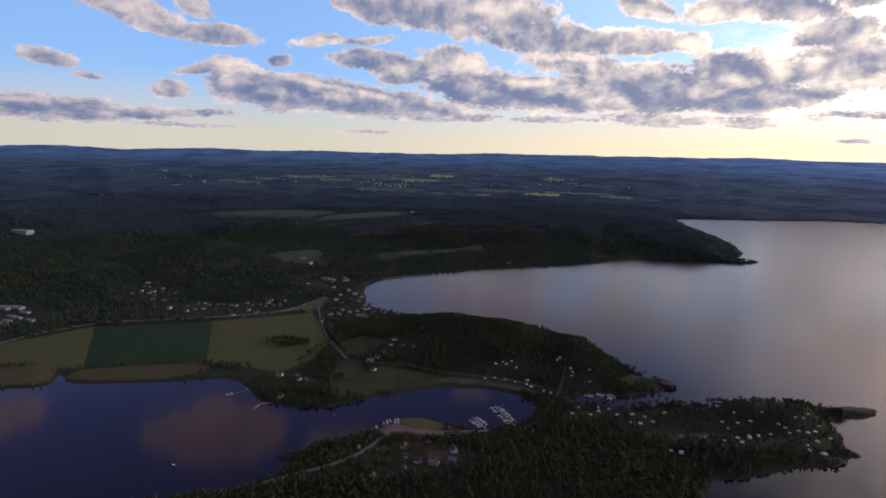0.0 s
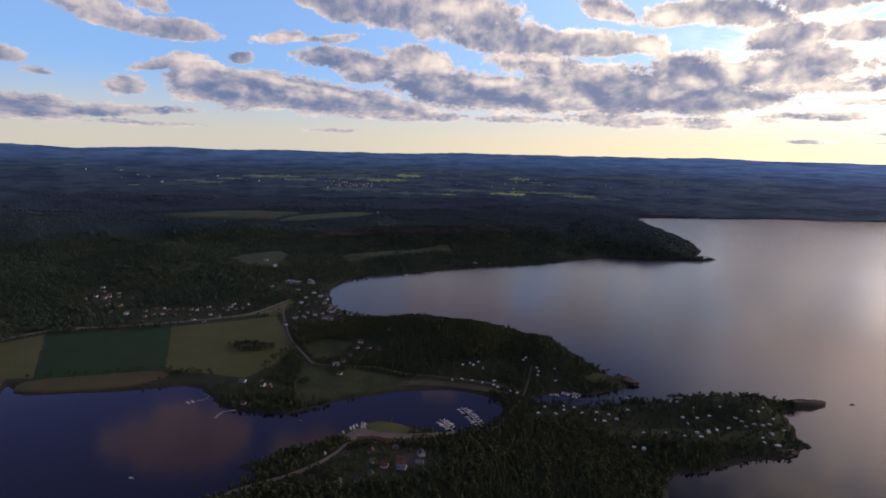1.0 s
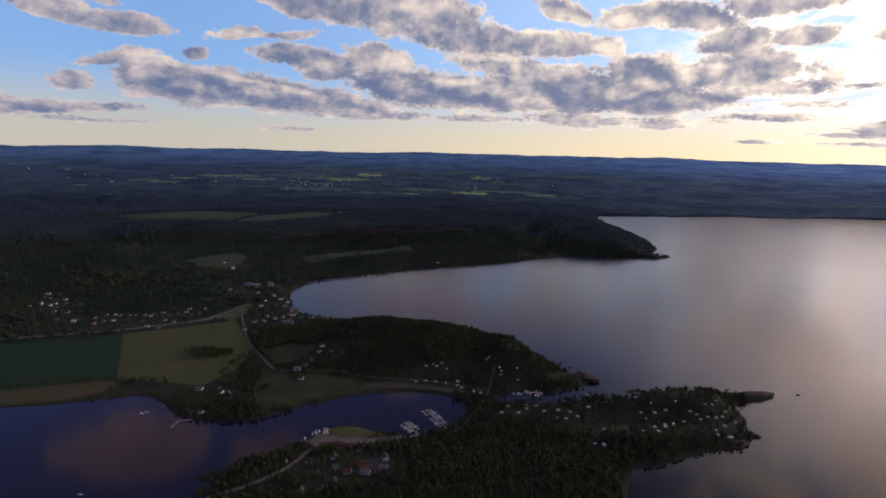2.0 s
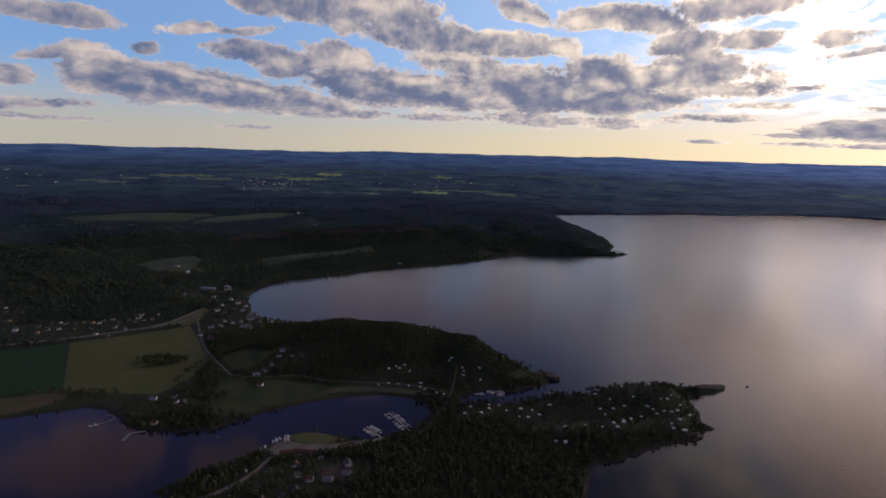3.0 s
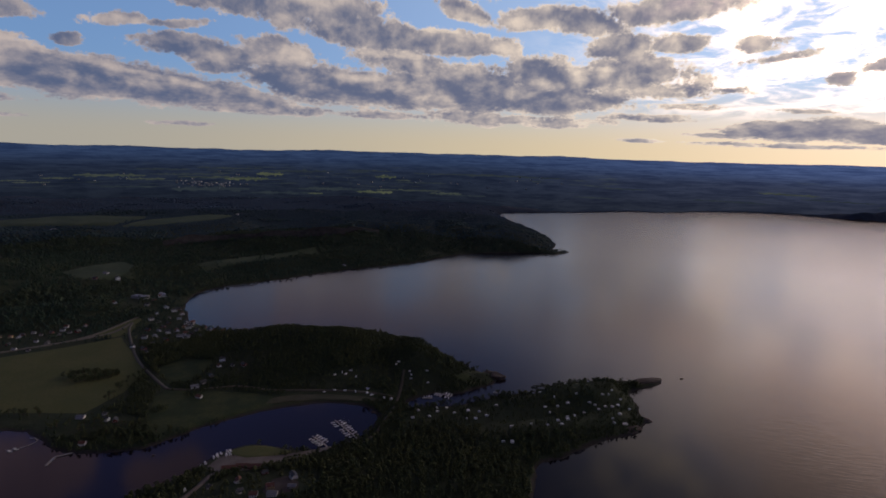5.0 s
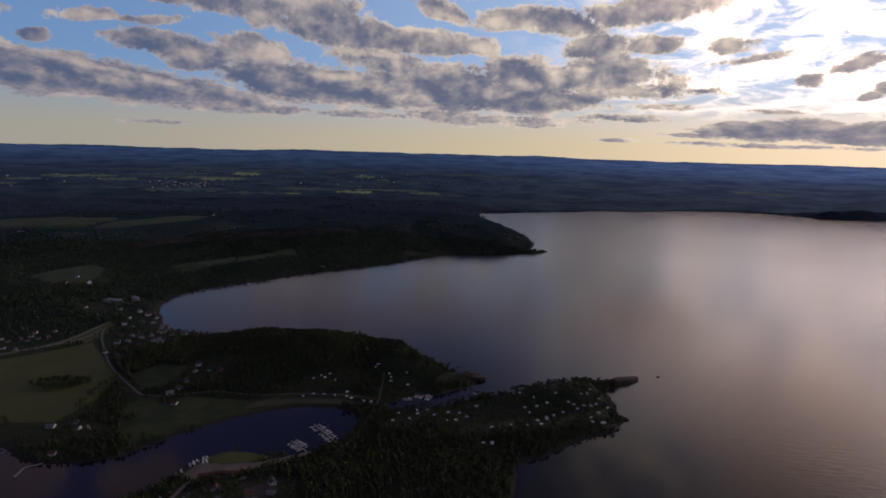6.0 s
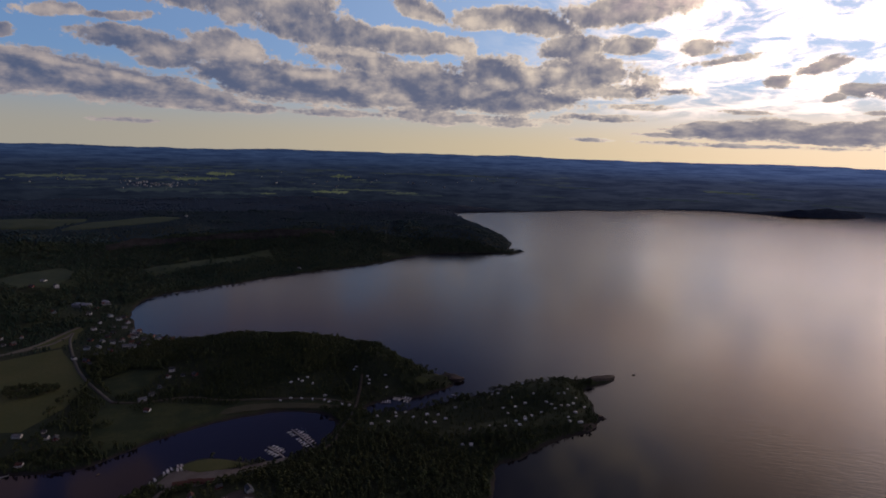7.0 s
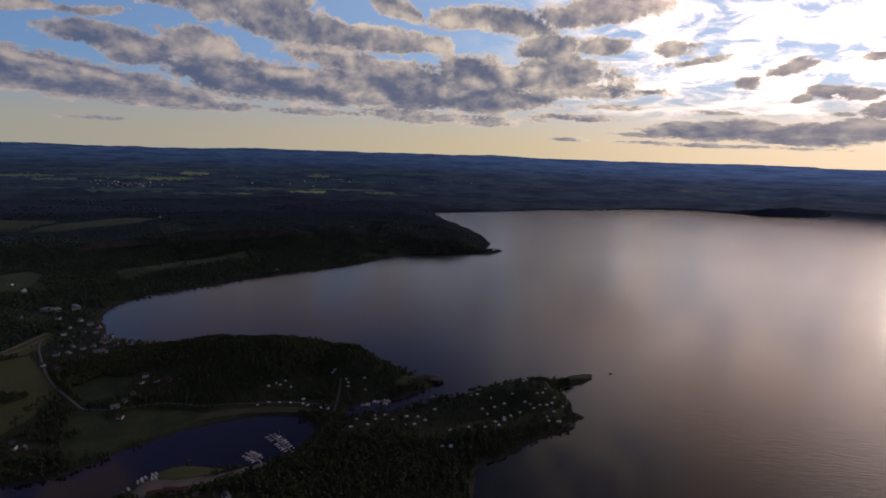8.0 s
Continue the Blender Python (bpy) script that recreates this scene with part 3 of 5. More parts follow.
def build_water():
    turn = np.radians(np.arange(0, 360, 6))
    reach = np.array([0.05, 250, 4960.0])
    A, Rr = np.meshgrid(turn, reach)
    ob = grid_mesh("water", np.stack([Rr * np.sin(A), Rr * np.cos(A), 0 * A], -1), M_WATER, closed=True)
    ob.data.flip_normals()
    ob.data.shade_flat()
    return tagged(ob, "calm dark fjord water reflecting the evening clouds", "water", kind="structure")


def hills_material():
    """Far woods and pale fields that glow; the blue of miles of evening air is painted in."""
    m = bpy.data.materials.new("hazy_glowing_hills")
    m.use_nodes = True
    n = Nodes(m.node_tree)
    at = n.node("ShaderNodeTexCoord").outputs["Object"]
    x, y, z = n.node("ShaderNodeSeparateXYZ", i0=at).outputs
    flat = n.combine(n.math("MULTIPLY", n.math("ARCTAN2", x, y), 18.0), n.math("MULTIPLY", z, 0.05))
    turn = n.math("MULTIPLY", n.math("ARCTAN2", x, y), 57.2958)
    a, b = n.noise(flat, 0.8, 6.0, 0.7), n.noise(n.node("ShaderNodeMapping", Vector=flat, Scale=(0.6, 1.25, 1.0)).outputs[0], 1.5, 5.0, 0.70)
    # haze put into the colour: paler and bluer with height
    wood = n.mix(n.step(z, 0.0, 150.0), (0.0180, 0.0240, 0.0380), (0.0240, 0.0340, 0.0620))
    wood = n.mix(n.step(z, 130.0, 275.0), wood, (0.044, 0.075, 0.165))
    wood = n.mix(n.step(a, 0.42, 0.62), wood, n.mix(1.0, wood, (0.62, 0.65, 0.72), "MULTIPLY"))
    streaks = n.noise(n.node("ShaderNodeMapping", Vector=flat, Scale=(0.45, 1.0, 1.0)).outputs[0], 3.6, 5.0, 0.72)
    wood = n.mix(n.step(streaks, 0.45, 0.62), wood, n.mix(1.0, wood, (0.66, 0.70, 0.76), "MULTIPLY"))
    # ridges under the sun are painted brighter, for the lit air before them
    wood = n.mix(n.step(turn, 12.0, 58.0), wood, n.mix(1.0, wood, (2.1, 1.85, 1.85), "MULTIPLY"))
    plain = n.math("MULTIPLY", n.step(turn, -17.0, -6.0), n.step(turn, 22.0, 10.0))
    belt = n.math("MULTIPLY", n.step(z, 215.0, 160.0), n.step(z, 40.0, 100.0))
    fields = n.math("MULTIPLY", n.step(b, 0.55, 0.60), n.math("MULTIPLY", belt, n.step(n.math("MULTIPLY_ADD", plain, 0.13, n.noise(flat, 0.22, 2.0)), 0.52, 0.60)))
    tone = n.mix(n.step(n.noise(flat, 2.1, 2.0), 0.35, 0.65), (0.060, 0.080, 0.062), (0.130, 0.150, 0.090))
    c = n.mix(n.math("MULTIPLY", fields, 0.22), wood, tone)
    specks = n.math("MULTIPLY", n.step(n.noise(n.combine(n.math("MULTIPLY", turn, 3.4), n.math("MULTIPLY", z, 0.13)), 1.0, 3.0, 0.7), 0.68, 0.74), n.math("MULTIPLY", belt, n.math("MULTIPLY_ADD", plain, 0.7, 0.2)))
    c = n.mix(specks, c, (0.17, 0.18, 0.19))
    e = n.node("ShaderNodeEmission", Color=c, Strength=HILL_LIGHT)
    n.node("ShaderNodeOutputMaterial", Surface=e.outputs[0])
    return m


HILL_LIGHT = 1.0


def far_edge(deg):
    """How far off the backdrop of hills begins, by azimuth."""
    return np.interp(deg, [19, 22, 25, 31, 36, 40, 42.5, 46.8, 50.3, 52.7, 55, 56, 57, 58.5, 64], [3300, 3130, 2990, 3140, 3395, 3465, 3690, 3900, 3990, 3970, 4000, 4220, 4600, 4860, 4880])


def hill_height(deg, k):
    """How high the backdrop stands, k of the way from its foot to the skyline."""
    roll = 26 * (lattice(deg, 0 * deg + k * 30, 6, 11) - 0.5) + 10 * (lattice(deg, 0 * deg + k * 40, 1.8, 12) - 0.5) + 7 * (lattice(deg, 0 * deg + k * 60, 0.6, 13) - 0.5)
    low = 14 - 11 * smooth((deg - 17) / 4) - 11 * smooth((deg - 55) / 5)
    crest = np.interp(deg, [-40, -15, 2, 10, 25, 47, 63], [275, 288, 293, 295, 300, 304, 298])
    return low + (crest - low) * k ** 0.92 + roll * (0.5 + 0.2 * k) * np.minimum(1, 8 * k)


def build_hills():
    """One sheet that climbs from the far plain to the skyline."""
    deg = np.arange(-75, 100, 0.15)
    near = far_edge(deg)
    rows = []
    for k in np.linspace(0, 1, 60):
        r = near + (4930 - near) * k
        a = np.radians(deg)
        rows.append(np.stack([r * np.sin(a), r * np.cos(a), hill_height(deg, k)], -1))
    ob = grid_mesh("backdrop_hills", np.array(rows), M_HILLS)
    return tagged(ob, "long wooded ridges on the horizon, a glowing backdrop with painted blue haze", "hills", kind="structure")


# Far fields: azimuth, elevation, half width and half height in degrees, tone.
FAR_FIELDS = [
    (-14.1, -2.78, 2.8, 0.23, 1), (-11.3, -3.09, 1.6, 0.17, 1), (-7.5, -2.63, 2.9, 0.12, 0), (-5.2, -2.88, 3.5, 0.12, 1), (-2.5, -3.0, 2.1, 0.24, 2),
    (-0.3, -2.54, 1.3, 0.24, 2), (11.3, -2.57, 1.1, 0.23, 2), (13.1, -2.86, 0.8, 0.09, 1), (10.2, -4.12, 1.9, 0.23, 2), (13.7, -3.87, 3.4, 0.11, 1),
    (17.6, -4.1, 1.7, 0.17, 1), (19.2, -4.25, 2.7, 0.11, 0), (4.1, -4.38, 0.8, 0.12, 2), (0.8, -4.35, 3.0, 0.18, 0), (5.6, -3.92, 3.2, 0.24, 0),
    (-5.7, -4.0, 3.5, 0.35, 0), (-21.4, -3.22, 1.3, 0.09, 1), (-19.8, -3.39, 1.3, 0.08, 1), (-26.3, -3.65, 0.5, 0.08, 1)]
FAR_FIELDS_BACK = [
    (2.5, -2.18, 3.5, 0.18, 0), (22.2, -2.12, 4.1, 0.16, 0), (27.6, -2.16, 2.3, 0.1, 0), (35.8, -2.91, 2.1, 0.1, 0), (32.7, -3.91, 1.9, 0.1, 0),
    (17.4, -2.13, 3.2, 0.11, 0), (-32.4, -1.7, 1.3, 0.07, 0), (-37.7, -1.46, 1.5, 0.09, 0), (-18.0, -3.04, 1.2, 0.11, 1), (-12.7, -3.8, 2.3, 0.12, 0),
    (-9.8, -2.2, 2.3, 0.12, 0), (-4.0, -2.03, 3.0, 0.12, 0), (9.6, -1.99, 2.3, 0.12, 0), (14.8, -3.08, 2.8, 0.11, 0), (49.8, -2.64, 2.4, 0.12, 1),
    (53.4, -2.98, 2.7, 0.1, 0), (45.1, -3.58, 3.1, 0.11, 0), (57.8, -3.27, 1.7, 0.1, 0)]


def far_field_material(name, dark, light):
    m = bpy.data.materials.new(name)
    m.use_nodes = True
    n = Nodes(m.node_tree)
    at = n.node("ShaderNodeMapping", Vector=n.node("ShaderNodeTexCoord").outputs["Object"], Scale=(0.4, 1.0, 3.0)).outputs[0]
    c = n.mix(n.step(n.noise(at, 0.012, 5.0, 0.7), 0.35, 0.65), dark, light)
    # the strips shine on their own, to match the glowing hills
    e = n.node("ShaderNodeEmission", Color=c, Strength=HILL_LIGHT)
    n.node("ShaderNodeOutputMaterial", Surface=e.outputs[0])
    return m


def build_far_fields():
    """Ragged self-lit strips of field that lie on the far slopes."""
    tones = [far_field_material("dim_self_lit_meadow", (0.022, 0.031, 0.044), (0.036, 0.047, 0.056)), far_field_material("grey_green_self_lit_field", (0.034, 0.044, 0.044), (0.070, 0.082, 0.070)),
             far_field_material("pale_self_lit_field", (0.045, 0.058, 0.044), (0.105, 0.118, 0.074))]
    steps = np.linspace(0.0, 0.995, 400)
    for number, (a0, e0, ra, re, tone) in enumerate(FAR_FIELDS + FAR_FIELDS_BACK):
        u = np.linspace(-1, 1, 57)
        deg = a0 + ra * u
        edge = np.sqrt(np.maximum(0.02, 1 - u ** 4))
        up = re * edge * (0.2 + 0.9 * lattice(u * 14, 0 * u + number, 1.0, 61) ** 1.5)
        down = re * edge * (0.2 + 0.8 * lattice(u * 14, 0 * u + number, 1.0, 62) ** 1.5)
        rows = []
        for v in np.linspace(-1, 1, 4):
            el = e0 + np.where(v > 0, up, down) * v
            near = far_edge(deg)
            r = near + (4930 - near) * steps[:, None]
            z = hill_height(deg[None] + 0 * r, steps[:, None] + 0 * r)
            rise = np.degrees(np.arctan2(z - 300.0, r))
            first = np.argmax(rise >= el, axis=0)
            k = np.arange(len(deg))
            rr, zz = r[first, k] - 5.0, z[first, k] + 2.0
            rows.append(np.stack([rr * np.sin(np.radians(deg)), rr * np.cos(np.radians(deg)), zz], -1))
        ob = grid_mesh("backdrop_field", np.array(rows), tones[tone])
        tagged(ob, ("dim meadow strip", "grey-green field strip", "pale yellow-green field strip")[tone] + " on the far wooded plain, self-lit as backdrop", "field", kind="structure")


def build_far_village():
    """Small pale houses of a village and of farms on the far plain, joined."""
    rng = np.random.default_rng(17)
    verts, faces = [], []
    spots = [(-5.6 + 2.3 * rng.normal() * 0.6, -3.55 + 0.16 * rng.normal()) for _ in range(46)] + [(rng.uniform(-30, 34), rng.uniform(-3.6, -2.2)) for _ in range(46)]
    steps = np.linspace(0.0, 0.995, 400)
    for a, e in spots:
        near = far_edge(a)
        r = near + (4930 - near) * steps
        z = hill_height(a + 0 * r, steps)
        i = int(np.argmax(np.degrees(np.arctan2(z - 300.0, r)) >= e))
        w, l, h = rng.uniform(3, 5), rng.uniform(4, 9), rng.uniform(2.5, 4.5)
        t = rng.random() * 3.14
        c, s = math.cos(t), math.sin(t)
        k = len(verts)
        for x, y, up in ((-w, -l, -2), (w, -l, -2), (w, l, -2), (-w, l, -2), (-w, -l, h), (w, -l, h), (w, l, h), (-w, l, h), (0, -l, h * 1.6), (0, l, h * 1.6)):
            verts.append((r[i] * math.sin(radians(a)) + c * x - s * y, r[i] * math.cos(radians(a)) + s * x + c * y, z[i] + 2 + up))
        faces += [tuple(k + q for q in f) for f in ((0, 1, 5, 8, 4), (2, 3, 7, 9, 6), (1, 2, 6, 5), (3, 0, 4, 7), (5, 6, 9, 8), (7, 4, 8, 9))]
    ob = mesh_object("far_village", verts, faces, material("pale_far_walls", [(0.30, 0.30, 0.29), (0.50, 0.49, 0.46), (0.2, 0.2, 0.2)], 0.02, 0.2, 0.8, 0.0))
    return tagged(ob, "scattered pale houses on the far plain", "village", kind="stuff")


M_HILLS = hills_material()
build_ground()
build_water()
build_hills()
build_far_fields()
build_far_village()


# ==== fields, roads and yards laid on the land ====
def patch(name, outline, mat, label, category, lift=0.5, rings=9, step=12.0, straight=False):
    """A sheet that lies on the land inside a rounded outline."""
    p = np.array(outline, float) if straight else rounded(outline)
    pts = []
    for a, b in zip(p, np.roll(p, -1, axis=0)):
        k = max(1, int(np.hypot(*(b - a)) / step))
        pts += [a + (b - a) * i / k for i in range(k)]
    p = np.array(pts)
    mid = p.mean(0)
    p = p + (lattice(p[:, 0], p[:, 1], 13, 21)[:, None] - 0.5) * 3
    rows = np.array([mid + (p - mid) * k for k in np.linspace(0.02, 1, rings)])
    z = np.maximum(height(rows[..., 0], rows[..., 1]), 0.2) + lift
    z[-1] -= lift * 0.9
    ob = grid_mesh(name, np.dstack([rows, z]), mat, closed=True)
    if np.cross(p[0] - mid, p[len(p) // 4] - mid) < 0:
        ob.data.flip_normals()
    return tagged(ob, label, category, kind="structure")


def smooth_line(points, step=8.0):
    """A smooth line through the points."""
    p = [Vector((*q, 0)) for q in points]
    p = [2 * p[0] - p[1], *p, 2 * p[-1] - p[-2]]
    out = []
    for a, b, c, d in zip(p, p[1:], p[2:], p[3:]):
        k = max(1, int((c - b).length / step))
        for i in range(k):
            t = i / k
            out.append(0.5 * (2 * b + (c - a) * t + (2 * a - 5 * b + 4 * c - d) * t * t + (3 * b - a - 3 * c + d) * t ** 3))
    return np.array([(q.x, q.y) for q in out + [p[-2]]])


def ribbon(name, points, width, mat, label, lift=0.7):
    q = smooth_line(points)
    d = np.gradient(q, axis=0)
    n = np.stack([-d[:, 1], d[:, 0]], 1) / np.linalg.norm(d, axis=1)[:, None]
    across = np.array([-0.62, -0.5, 0, 0.5, 0.62]) * width
    drop = np.array([-0.9, 0, 0.08, 0, -0.9])
    rows = q[:, None] + n[:, None] * across[None, :, None]
    z = np.maximum(height(q[:, 0], q[:, 1]), 0.3)[:, None] + lift + drop[None]
    ob = grid_mesh(name, np.dstack([rows, z]), mat)
    ob.data.flip_normals()
    return tagged(ob, label, "road", kind="structure")


FIELD_CROP = [(-570, 860), (-480, 880), (-401, 898), (-366, 810), (-332, 718), (-400, 700), (-478, 680), (-525, 770)]
FIELD_EAST = [(-398, 898), (-310, 930), (-240, 962), (-205, 880), (-172, 800), (-185, 740), (-215, 690), (-270, 705), (-329, 718), (-364, 810)]
FIELD_WEST = [(-722, 701), (-690, 740), (-659, 768), (-574, 858), (-528, 770), (-482, 690), (-540, 685), (-581, 678)]
REEDS_A = [(-482, 684), (-400, 703), (-335, 714), (-310, 700), (-345, 664), (-410, 650), (-475, 648), (-490, 660)]
REEDS_B = [(-700, 695), (-590, 684), (-515, 692), (-512, 678), (-490, 640), (-545, 630), (-620, 612)]
MEADOW = [(-146, 736), (-100, 724), (-63, 714), (-14, 694), (9, 668), (-56, 642), (-102, 620), (-125, 612), (-142, 650)]
GARDEN = [(-160, 810), (-128, 833), (-84, 808), (-107, 752), (-137, 756)]
BEACH = [(-30, 676), (20, 682), (60, 676), (105, 660), (135, 640), (118, 640), (100, 648), (66, 663), (20, 668), (-15, 663)]
SPIT = [(-50, 566), (-26, 573), (-6, 566), (12, 552), (16, 546), (-10, 541), (-38, 545)]
YARD = [(-70, 533), (-52, 560), (-46, 548), (8, 540), (33, 546), (60, 552), (62, 546), (14, 528), (-21, 519), (-51, 523)]
YARD_SOUTH = [(-9, 492), (14, 498), (21, 470), (8, 461), (-13, 467)]
JUNCTION = [(-285, 966), (-262, 1030), (-236, 1068), (-226, 1050), (-228, 990), (-246, 962)]
HILL_FIELD = [(-464, 1385), (-420, 1450), (-359, 1500), (-320, 1440), (-316, 1387), (-335, 1313), (-396, 1307)]
FAR_FIELD = [(-485, 1958), (-437, 2100), (-208, 2290), (-131, 2249), (-208, 2090), (-380, 1960)]
FAR_MEADOW = [(-928, 2080), (-730, 2240), (-450, 2290), (-440, 2150), (-500, 2010), (-811, 1990)]
LONG_FIELD = [(-197, 1491), (-40, 1570), (115, 1635), (127, 1567), (-20, 1500), (-158, 1435)]
PEN_GLADE = [(235, 672), (252, 684), (265, 676), (255, 666)]
FARMLAND = [(-722, 701), (-659, 768), (-570, 862), (-401, 900), (-238, 965), (-170, 800), (-215, 690), (-335, 708), (-480, 680)]
FIELDS = [FIELD_CROP, FIELD_EAST, FIELD_WEST, REEDS_A, REEDS_B, MEADOW, GARDEN, BEACH, SPIT, YARD, YARD_SOUTH, JUNCTION, HILL_FIELD, FAR_FIELD, FAR_MEADOW, LONG_FIELD, PEN_GLADE]

ROAD_WEST = [(-760, 640), (-690, 735), (-662, 771), (-641, 811), (-595, 862), (-560, 883), (-473, 902), (-385, 928), (-297, 965), (-258, 990), (-240, 1040)]
ROAD_SOUTH = [(-240, 1040), (-234, 990), (-204, 885), (-185, 834), (-164, 792), (-140, 747), (-134, 738)]
TRACK_PEN = [(-138, 740), (-104, 728), (-47, 723), (-7, 702), (39, 690), (91, 675), (126, 660), (147, 645)]
CAUSEWAY = [(172, 706), (160, 672), (147, 636), (134, 608), (118, 584), (106, 562), (90, 545)]
NEAR_TRACK = [(-40, 530), (-61, 517), (-69, 501), (-83, 480), (-108, 461), (-133, 453), (-160, 440)]
ROAD_HILL = [(-690, 1640), (-640, 1560), (-640, 1480), (-600, 1420)]
ROADS = [ROAD_WEST, ROAD_SOUTH, TRACK_PEN, CAUSEWAY, NEAR_TRACK]


def build_fields():
    patch("field_crop", FIELD_CROP, M_CROP, "dark green crop field with straight edges", "field", straight=True)
    patch("field_east", FIELD_EAST, M_HAY, "pale yellow-green hay field", "field", lift=0.55, straight=True)
    patch("field_west", FIELD_WEST, M_HAY, "pale yellow-green field by the reeds", "field", lift=0.55, straight=True)
    patch("reeds_east", REEDS_A, M_REED, "brown reed belt along the lagoon", "reeds", lift=0.7)
    patch("reeds_west", REEDS_B, M_REED, "brown and green reed belt along the lagoon", "reeds", lift=0.7)
    patch("meadow_shore", MEADOW, M_GRASS, "low green meadow beside the lagoon", "meadow")
    patch("meadow_garden", GARDEN, M_GRASS, "small green paddock below the houses", "meadow", straight=True)
    patch("beach", BEACH, M_SHORE, "dry grassy beach strip round the lagoon's end", "beach")
    patch("meadow_spit", SPIT, M_HAY, "bright green grassy spit in the lagoon", "meadow", lift=0.8)
    patch("yard_harbour", YARD, M_YARD, "grey-brown gravel boat yard", "yard")
    patch("yard_houses", YARD_SOUTH, M_GRAVEL, "gravel yard between houses", "yard")
    patch("yard_junction", JUNCTION, M_HAY, "grassy verge inside the road fork", "meadow")
    ribbon("road_fork", [(-305, 962), (-278, 990), (-258, 1030), (-238, 1070)], 6.0, M_ROAD, "pale side road at the fork", 0.9)
    patch("field_hill", HILL_FIELD, M_PASTURE, "pale green hill pasture among woods", "field", lift=1.2, straight=True)
    patch("field_plateau", FAR_FIELD, M_UPLAND, "pale green field on the plateau", "field", lift=2.5, straight=True)
    patch("meadow_plateau", FAR_MEADOW, M_PASTURE, "green meadow on the wooded plateau", "meadow", lift=2.5, straight=True)
    patch("field_bay", LONG_FIELD, M_PASTURE, "narrow green field above the bay", "field", lift=1.2, straight=True)
    patch("glade", PEN_GLADE, M_GRASS, "small dry glade at the point", "meadow")
    ribbon("road_west", ROAD_WEST, 6.0, M_ROAD, "pale two-lane country road along the fields")
    ribbon("road_south", ROAD_SOUTH, 3.4, M_ROAD, "pale country road towards the peninsula", 0.8)
    ribbon("track_shore", TRACK_PEN, 3.4, M_TRACK, "narrow gravel track along the lagoon")
    ribbon("track_causeway", CAUSEWAY, 3.2, M_TRACK, "gravel track over the causeway")
    ribbon("track_near", NEAR_TRACK, 4.0, M_YARD, "narrow gravel track between houses and woods", 0.9)
    ribbon("road_hill", ROAD_HILL, 9.0, M_ROAD, "pale road climbing the wooded hill", 1.5)


build_fields()

def build_cliff():
    """A low bare rock face along the wooded plateau's edge."""
    line = smooth_line([(-300, 1672), (-155, 1722), (-45, 1712), (82, 1718), (209, 1716), (330, 1745)], 6.0)
    base = height(line[:, 0], line[:, 1])
    rows = []
    for k in np.linspace(0, 1, 9):
        jag = 5 * lattice(line[:, 0], line[:, 1] + 200 * k, 14, 51) + 2 * lattice(line[:, 0], line[:, 1] + 300 * k, 5, 52)
        top = 26 * (0.35 + lattice(line[:, 0], line[:, 1], 70, 53))
        rows.append(np.stack([line[:, 0], line[:, 1] + jag + 7 * k - 6, base - 4 + k * top], -1))
    rows.append(rows[-1] + np.array([0, 22, -4.0]))
    ob = grid_mesh("cliff", np.array(rows), M_CLIFF)
    return tagged(ob, "low bare rock face above the bay woods", "cliff", kind="structure")


M_CLIFF = material("weathered_cliff", [(0.06, 0.052, 0.048), (0.09, 0.076, 0.07), (0.035, 0.032, 0.03)], 0.05, 0.3, 0.9, 0.8, 0.2)
build_cliff()

# ==== houses, caravans and boats: where they stand ====
HOUSES_NEAR = [
    (-4, 464), (-6, 477), (15, 489), (-34, 498), (-32, 478), (13, 471), (-43, 446), (-20, 468), (-59, 444), (-31, 452),
    (-11, 508), (-59, 496)]
HOUSES_RED = [
    (-45, 526), (-32, 526), (-21, 522)]
BOATS_ASHORE = [
    (-58, 557), (-55, 562), (-46, 565), (-46, 565), (-46, 557), (-65, 548), (-68, 542), (-77, 500)]
HOUSES_PEN = [
    (-76, 787), (-73, 804), (-58, 783), (-43, 780), (-101, 733), (-92, 701), (-84, 761), (-92, 745)]
HOUSES_FARM = [
    (-214, 678), (-194, 614), (-175, 661), (-185, 665), (-191, 682)]
HOUSES_TOWN = [
    (-259, 1189), (-224, 1205), (-231, 1174), (-200, 1122), (-236, 1137), (-292, 1144), (-212, 1049), (-197, 1032), (-179, 1021), (-166, 1047),
    (-150, 1014), (-141, 1021), (-206, 990), (-187, 978), (-171, 963), (-158, 971), (-142, 981), (-127, 967), (-167, 923), (-149, 939),
    (-106, 960), (-97, 967), (-118, 988), (-187, 948), (-202, 946), (-165, 1075), (-182, 1097), (-185, 877), (-192, 890), (-138, 930),
    (-137, 996), (-86, 958)]
HOUSES_WEST = [
    (-565, 1019), (-595, 1072), (-620, 1091), (-540, 1014), (-542, 1063), (-602, 1112), (-622, 1109), (-504, 964), (-458, 965), (-443, 968),
    (-421, 966), (-444, 995), (-418, 998), (-469, 1002), (-393, 961), (-375, 934), (-358, 966), (-336, 995), (-337, 1031), (-312, 1003),
    (-354, 926), (-466, 950), (-339, 955), (-459, 923), (-391, 992), (-609, 1060), (-539, 979), (-309, 1031)]
HALLS_WEST = [
    (-764, 934), (-740, 892), (-726, 886), (-726, 855), (-695, 875), (-783, 931), (-734, 915), (-730, 869)]
FARMS_FAR = [
    (-644, 1939), (-145, 2399), (-1166, 1477), (181, 1454), (-369, 1312), (-329, 1320), (-360, 1357)]
